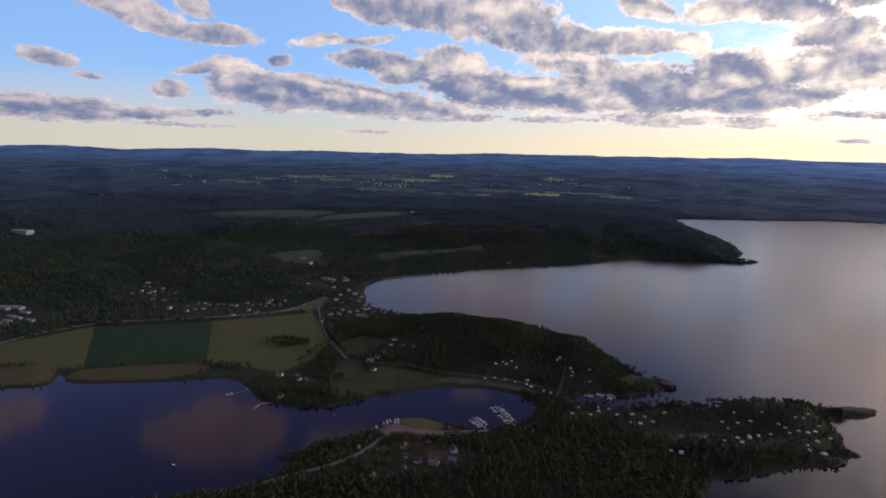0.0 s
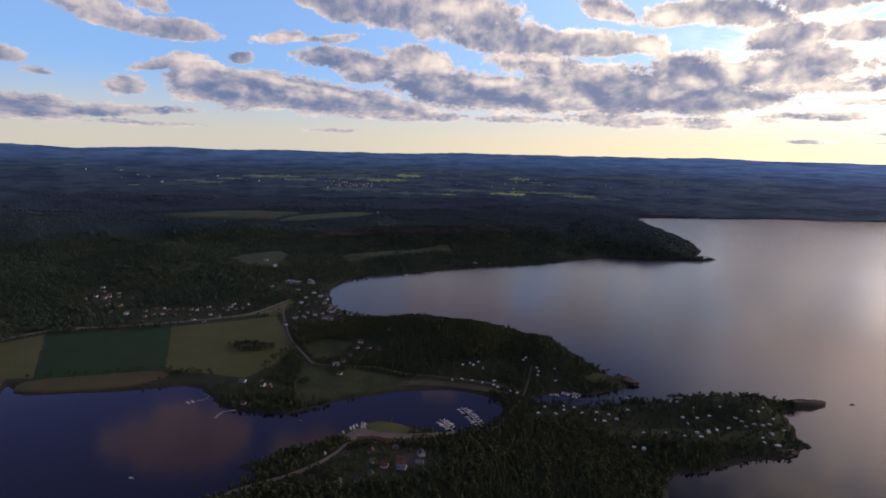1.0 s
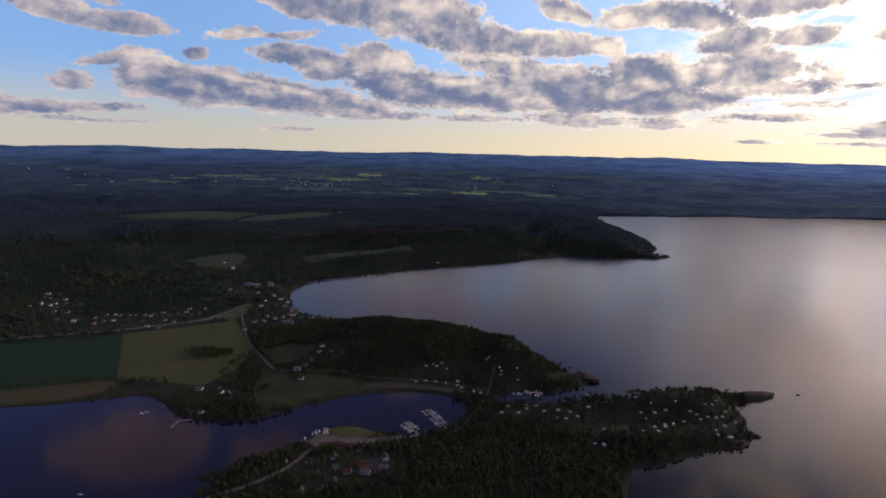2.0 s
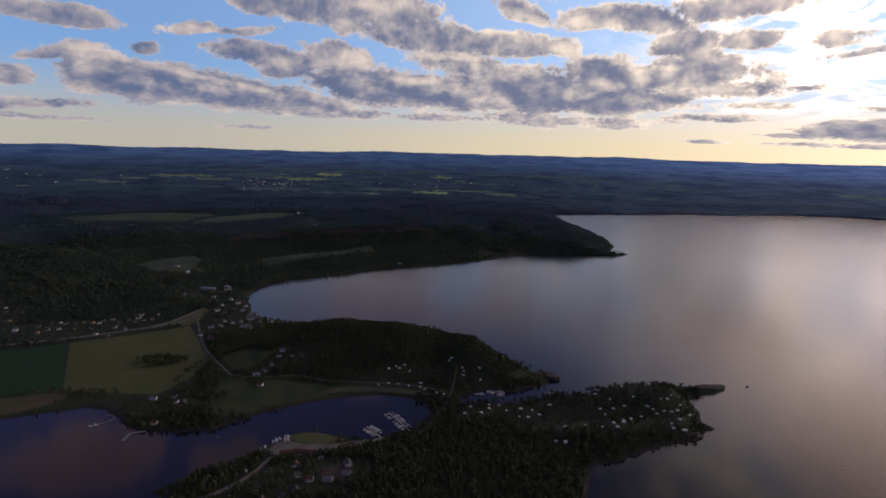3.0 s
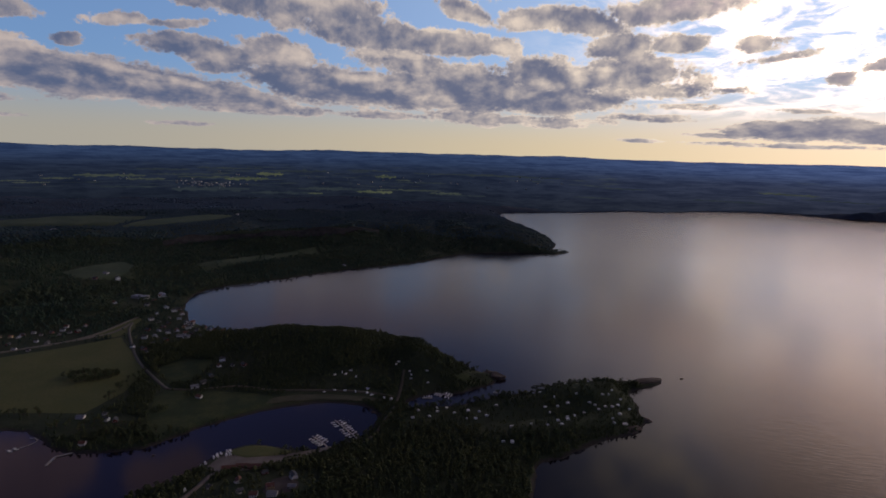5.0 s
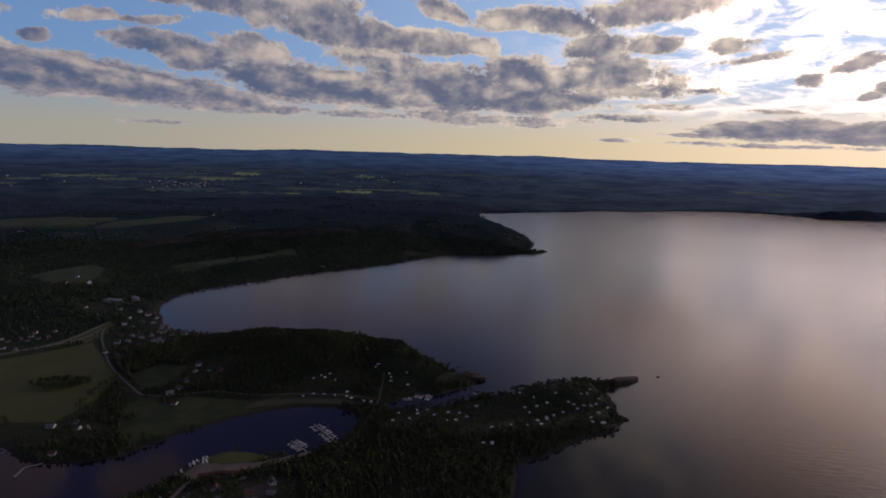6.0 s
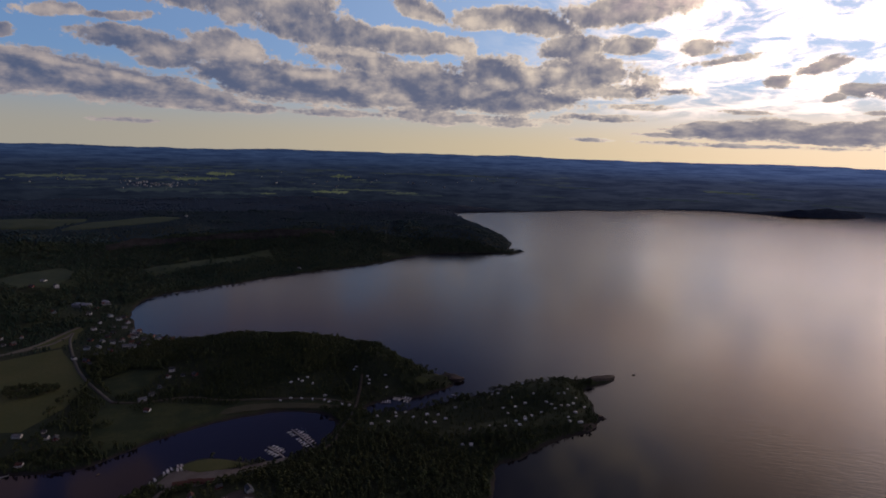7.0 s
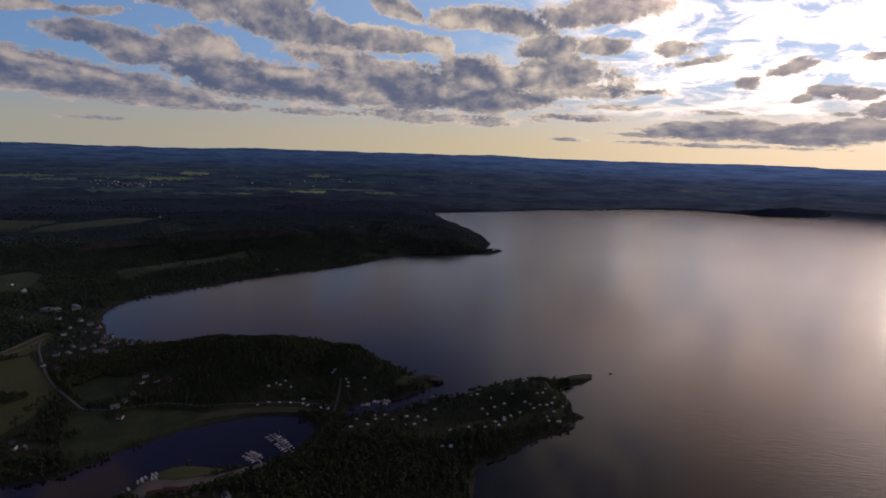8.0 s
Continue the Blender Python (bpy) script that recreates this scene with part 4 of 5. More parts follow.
CARAVANS_PEN = [
    (60, 679), (73, 680), (86, 676), (99, 670), (114, 664), (118, 657), (132, 646), (141, 641), (116, 674), (78, 719),
    (88, 721), (93, 716), (100, 722), (105, 707), (164, 720), (168, 722), (179, 699), (179, 692), (177, 685), (201, 690),
    (197, 670), (213, 810)]
CARAVANS_WEST = [
    (155, 586), (175, 585), (167, 603), (190, 604), (188, 594), (202, 601), (207, 586), (226, 587), (217, 569), (227, 565),
    (238, 581), (242, 568), (263, 588), (234, 500), (243, 497), (258, 531), (278, 523), (321, 602), (326, 593), (316, 560),
    (293, 512), (317, 550), (336, 575), (311, 519), (332, 558), (310, 509), (367, 602), (389, 627), (348, 561), (331, 533),
    (325, 521)]
CARAVANS_EAST = [
    (342, 534), (401, 622), (366, 572), (359, 541), (405, 605), (374, 554), (417, 619), (379, 549), (429, 618), (380, 542),
    (398, 563), (441, 617), (391, 545), (407, 563), (417, 570), (401, 544), (382, 516), (380, 510), (411, 546), (421, 556),
    (399, 525), (393, 508), (396, 508), (425, 541)]
HOUSES_LANE = [(-210 + 17 * (k % 6) + 9 * (k % 4), 905 + 19 * (k // 3) + 7 * (k % 5)) for k in range(34)]
HOUSES_ROW = [(-480 + 13 * k, 985 + 6 * (k % 3) + 1.5 * k) for k in range(13)] + [(-620 + 15 * (k % 4) + 5 * (k // 4), 1045 + 19 * (k // 4) + 4 * (k % 3)) for k in range(11)]
HOUSES_ROW = [(x, y) for x, y in HOUSES_ROW if min((x - a) ** 2 + (y - b) ** 2 for a, b in HOUSES_WEST) > 90]
HOUSES_LANE = [(x, y) for x, y in HOUSES_LANE if inland(np.array([x]), np.array([y]))[0] > 5 and min((x - a) ** 2 + (y - b) ** 2 for a, b in HOUSES_TOWN) > 110]
HOUSE_SPOTS = HOUSES_LANE + HOUSES_ROW + HOUSES_NEAR + HOUSES_RED + HOUSES_PEN + HOUSES_FARM + HOUSES_TOWN + HOUSES_WEST + HALLS_WEST + FARMS_FAR
CARAVAN_SPOTS = CARAVANS_PEN + CARAVANS_WEST + CARAVANS_EAST

# ==== woods ====
ICO = np.array([(0, 0, 1)] + [(0.894 * math.cos(k * 1.2566), 0.894 * math.sin(k * 1.2566), 0.447) for k in range(5)]
               + [(0.894 * math.cos(k * 1.2566 + 0.628), 0.894 * math.sin(k * 1.2566 + 0.628), -0.447) for k in range(5)] + [(0, 0, -1)])
ICO_F = np.array([f for k in range(5) for f in ((0, 1 + k, 1 + (k + 1) % 5), (1 + k, 6 + k, 1 + (k + 1) % 5), (6 + k, 6 + (k + 1) % 5, 1 + (k + 1) % 5), (11, 6 + (k + 1) % 5, 6 + k))])
OCT = np.array([(0, 0, 1), (1, 0, 0), (0, 1, 0), (-1, 0, 0), (0, -1, 0), (0, 0, -0.6)], float)
OCT_F = np.array([(0, 1, 2), (0, 2, 3), (0, 3, 4), (0, 4, 1), (5, 2, 1), (5, 3, 2), (5, 4, 3), (5, 1, 4)])


def joined(pieces):
    v, f, k = [], [], 0
    for a, b in pieces:
        v.append(a), f.append(np.asarray(b) + k)
        k += len(a)
    return np.concatenate(v), np.concatenate(f)


def clump(rng, solid, faces, mid, size):
    v = solid * (1 + 0.38 * (rng.random((len(solid), 1)) - 0.5)) * size
    a = rng.random() * 6.28
    v = v @ np.array([(math.cos(a), -math.sin(a), 0), (math.sin(a), math.cos(a), 0), (0, 0, 1)])
    return v + mid, faces


def trunk(top, radius, sides=4):
    a = np.arange(sides) / sides * 6.283
    low = np.stack([np.cos(a) * radius, np.sin(a) * radius, 0 * a - 0.8], 1)
    f = [(k, (k + 1) % sides, sides) for k in range(sides)]
    return np.concatenate([low, [(0, 0, top)]]), np.array(f)


def leafy(seed, clumps, solid, faces, spread=0.26, lift=0.28, stem=True):
    """A round-headed tree, one unit high, its crown made of separate clumps."""
    rng = np.random.default_rng(seed)
    out = [trunk(0.6, 0.022)] if stem else []
    for k in range(clumps):
        a, q = k * 2.4 + rng.random(), rng.random()
        h = lift + (0.93 - lift) * (k + 0.5) / clumps
        r = spread * math.sin(math.pi * min(1, max(0.08, (h - lift + 0.12) / (1.05 - lift)))) * (0.55 + 0.55 * q)
        size = np.array([1, 1, 0.8]) * (0.11 + 0.07 * rng.random()) * (2.2 / math.sqrt(clumps) + 0.35)
        out.append(clump(rng, solid, faces, (r * math.cos(a), r * math.sin(a), h), size))
    return joined(out)


def spruce(seed, tiers, sides, stem=True):
    """A narrow conifer, one unit high, of ragged drooping tiers."""
    rng = np.random.default_rng(seed)
    out = [trunk(0.4, 0.02)] if stem else []
    for k in range(tiers):
        low, high = 0.10 + 0.74 * k / tiers, 0.10 + 0.74 * k / tiers + 0.42 * (1 - 0.35 * k / tiers)
        r = 0.19 * (1 - 0.82 * k / tiers)
        a = np.arange(sides) / sides * 6.283 + rng.random() * 3
        rr = r * (0.65 + 0.7 * rng.random(sides))
        ring = np.stack([rr * np.cos(a), rr * np.sin(a), low + 0.07 * (rng.random(sides) - 0.6)], 1)
        v = np.concatenate([ring, [(0.01 * rng.random(), 0, min(1.0, high))]])
        out.append((v, np.array([(i, (i + 1) % sides, sides) for i in range(sides)])))
    return joined(out)


def tree_mesh(name, templates, x, y, z, tall, wide, rng, mat, label):
    """Many trees as one sheet of woodland."""
    vs, fs, k = [], [], 0
    pick = rng.integers(0, len(templates), len(x))
    for t, (tv, tf) in enumerate(templates):
        w = np.nonzero(pick == t)[0]
        if not len(w):
            continue
        a = rng.random(len(w)) * 6.283
        c, s = np.cos(a)[:, None], np.sin(a)[:, None]
        sx = (tall[w] * wide[w])[:, None]
        vx, vy = tv[None, :, 0], tv[None, :, 1]
        V = np.stack([x[w, None] + sx * (c * vx - s * vy), y[w, None] + sx * (s * vx + c * vy), z[w, None] + tall[w, None] * tv[None, :, 2]], -1)
        vs.append(V.reshape(-1, 3))
        fs.append((tf[None] + (np.arange(len(w)) * len(tv))[:, None, None] + k).reshape(-1, 3))
        k += len(w) * len(tv)
    v, f = np.concatenate(vs), np.concatenate(fs)
    me = bpy.data.meshes.new(name)
    me.vertices.add(len(v))
    me.vertices.foreach_set("co", v.reshape(-1))
    me.loops.add(f.size)
    me.loops.foreach_set("vertex_index", f.reshape(-1).astype(np.int32))
    me.polygons.add(len(f))
    me.polygons.foreach_set("loop_start", np.arange(0, f.size, 3, dtype=np.int32))
    me.update(calc_edges=True)
    me.materials.append(mat)
    return tagged(new(name, me), label, "forest", kind="stuff")


# Thinner woods: middle, half lengths, share of the trees that stand.
OPEN_WOODS = [
    (330, 560, 130, 55, 0.36), (200, 590, 70, 22, 0.35), (-20, 480, 60, 34, 0.22), (-90, 470, 60, 28, 0.55), (-170, 1000, 80, 100, 0.28), (-70, 790, 60, 40, 0.5),
    (-420, 965, 150, 50, 0.22), (-590, 1060, 70, 70, 0.35), (-740, 900, 70, 60, 0.15), (-240, 1170, 70, 60, 0.3), (100, 710, 60, 25, 0.3), (185, 690, 40, 40, 0.4),
    (-215, 668, 25, 25, 0.5), (-350, 1330, 60, 60, 0.4), (-225, 725, 50, 40, 0.12), (270, 545, 40, 24, 0.12), (430, 530, 30, 30, 0.35), (515, 612, 32, 22, 0.0), (-400, 662, 250, 42, 0.03), (15, 662, 118, 26, 0.0), (-150, 485, 34, 14, 0.25), (-58, 560, 28, 24, 0.0), (287, 681, 30, 20, 0.06)]


def standing(x, y, rng, gap=4.0):
    """Which of these places carry a tree."""
    d = inland(x, y)
    keep = d > 1.5 + 4 * rng.random(len(x))
    share = np.ones(len(x))
    for cx, cy, a, b, s in OPEN_WOODS:
        q = ((x - cx) / a) ** 2 + ((y - cy) / b) ** 2
        share = np.where(q < 1, np.minimum(share, s), share)
    keep &= rng.random(len(x)) < share
    r = np.hypot(x, y)
    scrub = (lattice(x, y, 34, 33) + 0.5 * lattice(x, y, 12, 34) > 1.08) & (rng.random(len(x)) < 0.5)
    for f in FIELDS + [FARMLAND]:
        keep &= ~inside(f, x, y) | (scrub if f in (MEADOW, GARDEN, JUNCTION, REEDS_A, REEDS_B, LONG_FIELD) else False)
    for line in ROADS:
        keep &= distance(smooth_line(line, 20), x, y, closed=False) > (6.0 if line in (ROAD_WEST, ROAD_SOUTH) else 3.2)
    for hx, hy in HOUSE_SPOTS:
        keep &= (x - hx) ** 2 + (y - hy) ** 2 > 64
    for hx, hy in CARAVAN_SPOTS:
        keep &= ((x - hx + 3 * hx / 700) ** 2 + (y - hy + 3) ** 2 > 30)
    glades = lattice(x, y, 160, 31) + 0.35 * lattice(x, y, 45, 32)
    keep &= (glades < 1.22) | (r < 700)
    keep &= r < far_edge(np.degrees(np.arctan2(x, y))) + 15
    return keep


def scatter(r0, r1, per_m2, rng):
    n = int(radians(112) / 2 * (r1 * r1 - r0 * r0) * per_m2)
    r, a = np.sqrt(r0 * r0 + (r1 * r1 - r0 * r0) * rng.random(n)), np.radians(-44 + 111 * rng.random(n))
    x, y = r * np.sin(a), r * np.cos(a)
    k = standing(x, y, rng)
    return x[k], y[k]


def build_woods():
    rng = np.random.default_rng(7)
    near_leaf = [leafy(s, 6, OCT, OCT_F) for s in range(9)]
    near_spruce = [spruce(s, 4, 6) for s in range(6)] + [leafy(40 + s, 4, OCT, OCT_F, 0.17, 0.45) for s in range(2)]
    mid_leaf = [leafy(10 + s, 4, OCT, OCT_F) for s in range(4)]
    mid_spruce = [spruce(10 + s, 3, 5) for s in range(4)] + [leafy(50 + s, 3, OCT, OCT_F, 0.17, 0.4) for s in range(2)]
    far_leaf = [leafy(20 + s, 1, OCT, OCT_F, stem=False) for s in range(5)]
    far_spruce = [spruce(20 + s, 1, 5, stem=False) for s in range(5)]
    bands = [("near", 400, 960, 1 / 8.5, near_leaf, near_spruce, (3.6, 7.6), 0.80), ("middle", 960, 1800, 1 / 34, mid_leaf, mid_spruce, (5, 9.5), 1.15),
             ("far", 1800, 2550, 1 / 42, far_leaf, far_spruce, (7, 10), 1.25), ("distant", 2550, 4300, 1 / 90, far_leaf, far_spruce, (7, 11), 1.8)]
    for name, r0, r1, dense, leaves, needles, (lo, hi), wide in bands:
        x, y = scatter(r0, r1, dense, rng)
        z = height(x, y) - 0.3
        mixed = lattice(x, y, 120, 41) + 0.5 * lattice(x, y, 30, 42) + 0.5 * rng.random(len(x)) > 1.16 + 0.29 * smooth((np.hypot(x, y) - 1200) / 1300)
        tall = lo + (hi - lo) * rng.random(len(x)) ** 1.3
        girth = wide * (0.8 + 0.5 * rng.random(len(x)))
        # farther bands use the bluer materials with haze in their colour
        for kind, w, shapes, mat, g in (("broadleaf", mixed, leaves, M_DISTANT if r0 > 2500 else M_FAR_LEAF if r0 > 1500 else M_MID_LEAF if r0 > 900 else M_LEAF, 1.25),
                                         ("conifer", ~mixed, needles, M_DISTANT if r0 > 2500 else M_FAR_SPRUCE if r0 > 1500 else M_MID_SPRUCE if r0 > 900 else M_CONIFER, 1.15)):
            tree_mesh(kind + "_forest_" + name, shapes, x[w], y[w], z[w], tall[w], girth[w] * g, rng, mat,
                      "dense dark green broadleaf woodland on the coastal hills, tinted blue for haze far off" if kind == "broadleaf" else "dense dark conifer woodland on the coastal hills, tinted blue for haze far off")


build_woods()


# ==== small helpers for things ====
def part(name, bm, mat, parent, label="", at=None):
    """Links a bmesh as one mesh under a thing or a part."""
    me = bpy.data.meshes.new(name)
    bm.to_mesh(me)
    bm.free()
    me.materials.append(mat)
    ob = new(name, me)
    ob.parent = parent
    if at is not None:
        ob.matrix_local = at
    return tagged(ob, label) if label else ob


def thing(name, label, category, group=""):
    ob = new(name)
    ob.empty_display_size = 0.5
    return tagged(ob, label, category, group)


def box(w, l, h, x=0, y=0, z=0, bm=None, turn=0.0, taper=1.0):
    """A box with its middle at x, y and its foot at z."""
    bm = bm or bmesh.new()
    made = bmesh.ops.create_cube(bm, size=1.0)["verts"]
    for v in made:
        k = taper if v.co.z > 0 else 1.0
        v.co = Vector((v.co.x * w * k, v.co.y * l * k, (v.co.z + 0.5) * h))
    bmesh.ops.transform(bm, matrix=pose(x, y, z, 0, 0, turn), verts=made)
    return bm


def prism(points, length, bm=None):
    """An outline in x, z drawn out along y, both ways from the middle."""
    bm = bm or bmesh.new()
    a = [bm.verts.new((x, -length / 2, z)) for x, z in points]
    b = [bm.verts.new((x, length / 2, z)) for x, z in points]
    bm.faces.new(a)
    bm.faces.new(b[::-1])
    for k in range(len(a)):
        j = (k + 1) % len(a)
        bm.faces.new((a[j], a[k], b[k], b[j]))
    bmesh.ops.recalc_face_normals(bm, faces=bm.faces)
    return bm


def lay(ob, x, y, turn, sink=0.0, size=1.0):
    z = max(float(height(np.array([x]), np.array([y]))[0]), 0.3)
    return copy_thing(ob, pose(x, y, z - sink, 0, 0, turn) @ Matrix.Scale(size, 4))


M_WHITE = material("white_painted_wood", [(0.78, 0.75, 0.70), (0.84, 0.81, 0.76), (0.70, 0.67, 0.62)], 0.3, 3.0, 0.6, 0.05)
M_RED = material("red_painted_wood", [(0.18, 0.04, 0.03), (0.24, 0.05, 0.035)], 0.3, 3.0, 0.7, 0.05)
M_YELLOW = material("ochre_painted_wood", [(0.45, 0.32, 0.14), (0.52, 0.38, 0.18)], 0.3, 3.0, 0.7, 0.05)
M_GREYWOOD = material("grey_weathered_wood", [(0.24, 0.23, 0.21), (0.32, 0.30, 0.28)], 0.5, 3.0, 0.8, 0.1)
M_TILE_RED = material("red_roof_tiles", [(0.15, 0.065, 0.045), (0.20, 0.085, 0.06), (0.12, 0.055, 0.045)], 0.4, 3.0, 0.8, 0.2)
M_TILE_DARK = material("dark_roof_tiles", [(0.06, 0.06, 0.065), (0.10, 0.10, 0.10), (0.05, 0.05, 0.05)], 0.4, 3.0, 0.7, 0.2)
M_HALL = material("grey_sheet_wall", [(0.34, 0.34, 0.33), (0.44, 0.43, 0.42), (0.28, 0.28, 0.28)], 0.2, 2.0, 0.6, 0.05)
M_SHEET = material("pale_sheet_roof", [(0.20, 0.20, 0.21), (0.28, 0.28, 0.29), (0.16, 0.16, 0.17)], 0.2, 2.0, 0.5, 0.05)
M_PANE = material("dark_window_pane", [(0.02, 0.025, 0.03), (0.035, 0.04, 0.05)], 0.5, 3.0, 0.12, 0.0)
M_STONE = material("stone_foundation", [(0.26, 0.25, 0.24), (0.34, 0.33, 0.31)], 0.8, 4.0, 0.9, 0.3)
M_GEL = material("white_boat_gelcoat", [(0.84, 0.82, 0.78), (0.88, 0.86, 0.82)], 0.3, 3.0, 0.3, 0.0)
M_AWNING = material("grey_awning_cloth", [(0.40, 0.40, 0.42), (0.50, 0.49, 0.47)], 0.5, 4.0, 0.9, 0.1)
M_DECK = material("weathered_deck_planks", [(0.34, 0.31, 0.28), (0.44, 0.41, 0.37)], 0.6, 4.0, 0.85, 0.2)
M_METAL = material("galvanised_metal", [(0.45, 0.46, 0.47), (0.55, 0.56, 0.57)], 0.5, 4.0, 0.4, 0.0, metallic=0.8)
M_TYRE = material("black_rubber", [(0.02, 0.02, 0.02), (0.03, 0.03, 0.03)], 0.5, 4.0, 0.8, 0.0)
M_BLUE = material("blue_boat_cover", [(0.04, 0.07, 0.16), (0.06, 0.09, 0.2)], 0.5, 4.0, 0.7, 0.0)
M_ROCK = material("shore_rock", [(0.10, 0.078, 0.062), (0.14, 0.11, 0.09), (0.065, 0.052, 0.045)], 0.15, 1.2, 0.9, 0.6, 0.8)


# ==== houses ====
def make_house(label, wide, long, eaves, rise, wall_mat, roof_mat, group, bays=3, chimney=True, porch=False):
    """A gabled wooden house on a stone foundation."""
    h = thing("house", label, "house", group)
    part("foundation", box(wide + 0.1, long + 0.1, 2.2, z=-1.8), M_STONE, h, "grey stone foundation")
    shape = [(-wide / 2, 0.4), (wide / 2, 0.4), (wide / 2, eaves), (0, eaves + rise), (-wide / 2, eaves)]
    wall = part("wall", prism(shape, long), wall_mat, h)
    o, t = 0.45, 0.22
    k = rise / (wide / 2)
    for side in (-1, 1):
        slab = [(0, eaves + rise + 0.02), (side * (wide / 2 + o), eaves - o * k + 0.02), (side * (wide / 2 + o), eaves - o * k + 0.02 + t), (0, eaves + rise + 0.02 + t)]
        part("roof", prism(slab, long + 2 * o), roof_mat, h)
    if chimney:
        stack = part("chimney", box(0.7, 0.7, 1.6, 0, long * 0.18, eaves + rise - 0.5), M_TILE_RED, h, "brick chimney stack")
        part("cap", box(0.86, 0.86, 0.12, 0, long * 0.18, eaves + rise + 1.1), M_STONE, stack)
    storeys = 2 if eaves > 4.2 else 1
    for side in (-1, 1):
        for s in range(storeys):
            for b in range(bays):
                y = (b + 0.5) / bays * long - long / 2
                if side == 1 and s == 0 and b == bays // 2:
                    continue
                w = part("window", box(0.06, 1.25, 1.35, side * (wide / 2 + 0.02), y, 1.25 + 2.5 * s), M_WHITE, h)
                part("pane", box(0.05, 1.0, 1.1, side * (wide / 2 + 0.045), y, 1.37 + 2.5 * s), M_PANE, w)
        for x in (-wide * 0.22, wide * 0.22):
            w = part("window", box(1.1, 0.06, 1.3, x, side * (long / 2 + 0.02), 1.25), M_WHITE, h)
            part("pane", box(0.86, 0.05, 1.05, x, side * (long / 2 + 0.045), 1.37), M_PANE, w)
        part("window", box(0.9, 0.06, 0.9, 0, side * (long / 2 + 0.02), eaves + rise * 0.25), M_PANE, h)
    d = part("door", box(0.07, 1.0, 2.1, wide / 2 + 0.03, 0, 0.42), M_GREYWOOD, h)
    part("handle", box(0.06, 0.05, 0.12, wide / 2 + 0.08, 0.35, 1.4), M_METAL, d)
    part("doorstep", box(1.2, 1.6, 1.2, wide / 2 + 0.6, 0, -0.85), M_STONE, h)
    if porch:
        part("veranda", box(2.4, long * 0.6, 0.9, -wide / 2 - 1.2, 0, -0.4), M_DECK, h, "wooden veranda deck")
    return h


def make_hall(label, wide, long, tall, wall_mat, group):
    """A long low building with a shallow pale roof."""
    h = thing("hall", label, "building", group)
    part("foundation", box(wide + 0.2, long + 0.2, 2.6, z=-2.3), M_STONE, h, "concrete foundation")
    part("wall", box(wide, long, tall, z=0.3), wall_mat, h)
    roof = [(-wide / 2 - 0.5, tall + 0.3), (wide / 2 + 0.5, tall + 0.3), (wide / 2 + 0.5, tall + 0.55), (0, tall + 1.9), (-wide / 2 - 0.5, tall + 0.55)]
    part("roof", prism(roof, long + 1.0), M_SHEET, h)
    n = max(3, int(long / 5))
    for side in (-1, 1):
        for b in range(n):
            y = (b + 0.5) / n * long - long / 2
            w = part("window", box(0.07, 2.2, 1.2, side * (wide / 2 + 0.02), y, tall * 0.5), M_WHITE, h)
            part("pane", box(0.05, 2.0, 1.0, side * (wide / 2 + 0.05), y, tall * 0.5 + 0.1), M_PANE, w)
    for y in (-long * 0.18, long * 0.2):
        part("vent", box(0.8, 0.8, 0.7, wide * 0.2, y, tall + 1.3), M_METAL, h, "roof ventilation box")
    part("gate", box(0.08, 3.2, 3.0, wide / 2 + 0.05, 0, 0.35), M_GREYWOOD, h, "grey loading door")
    return h


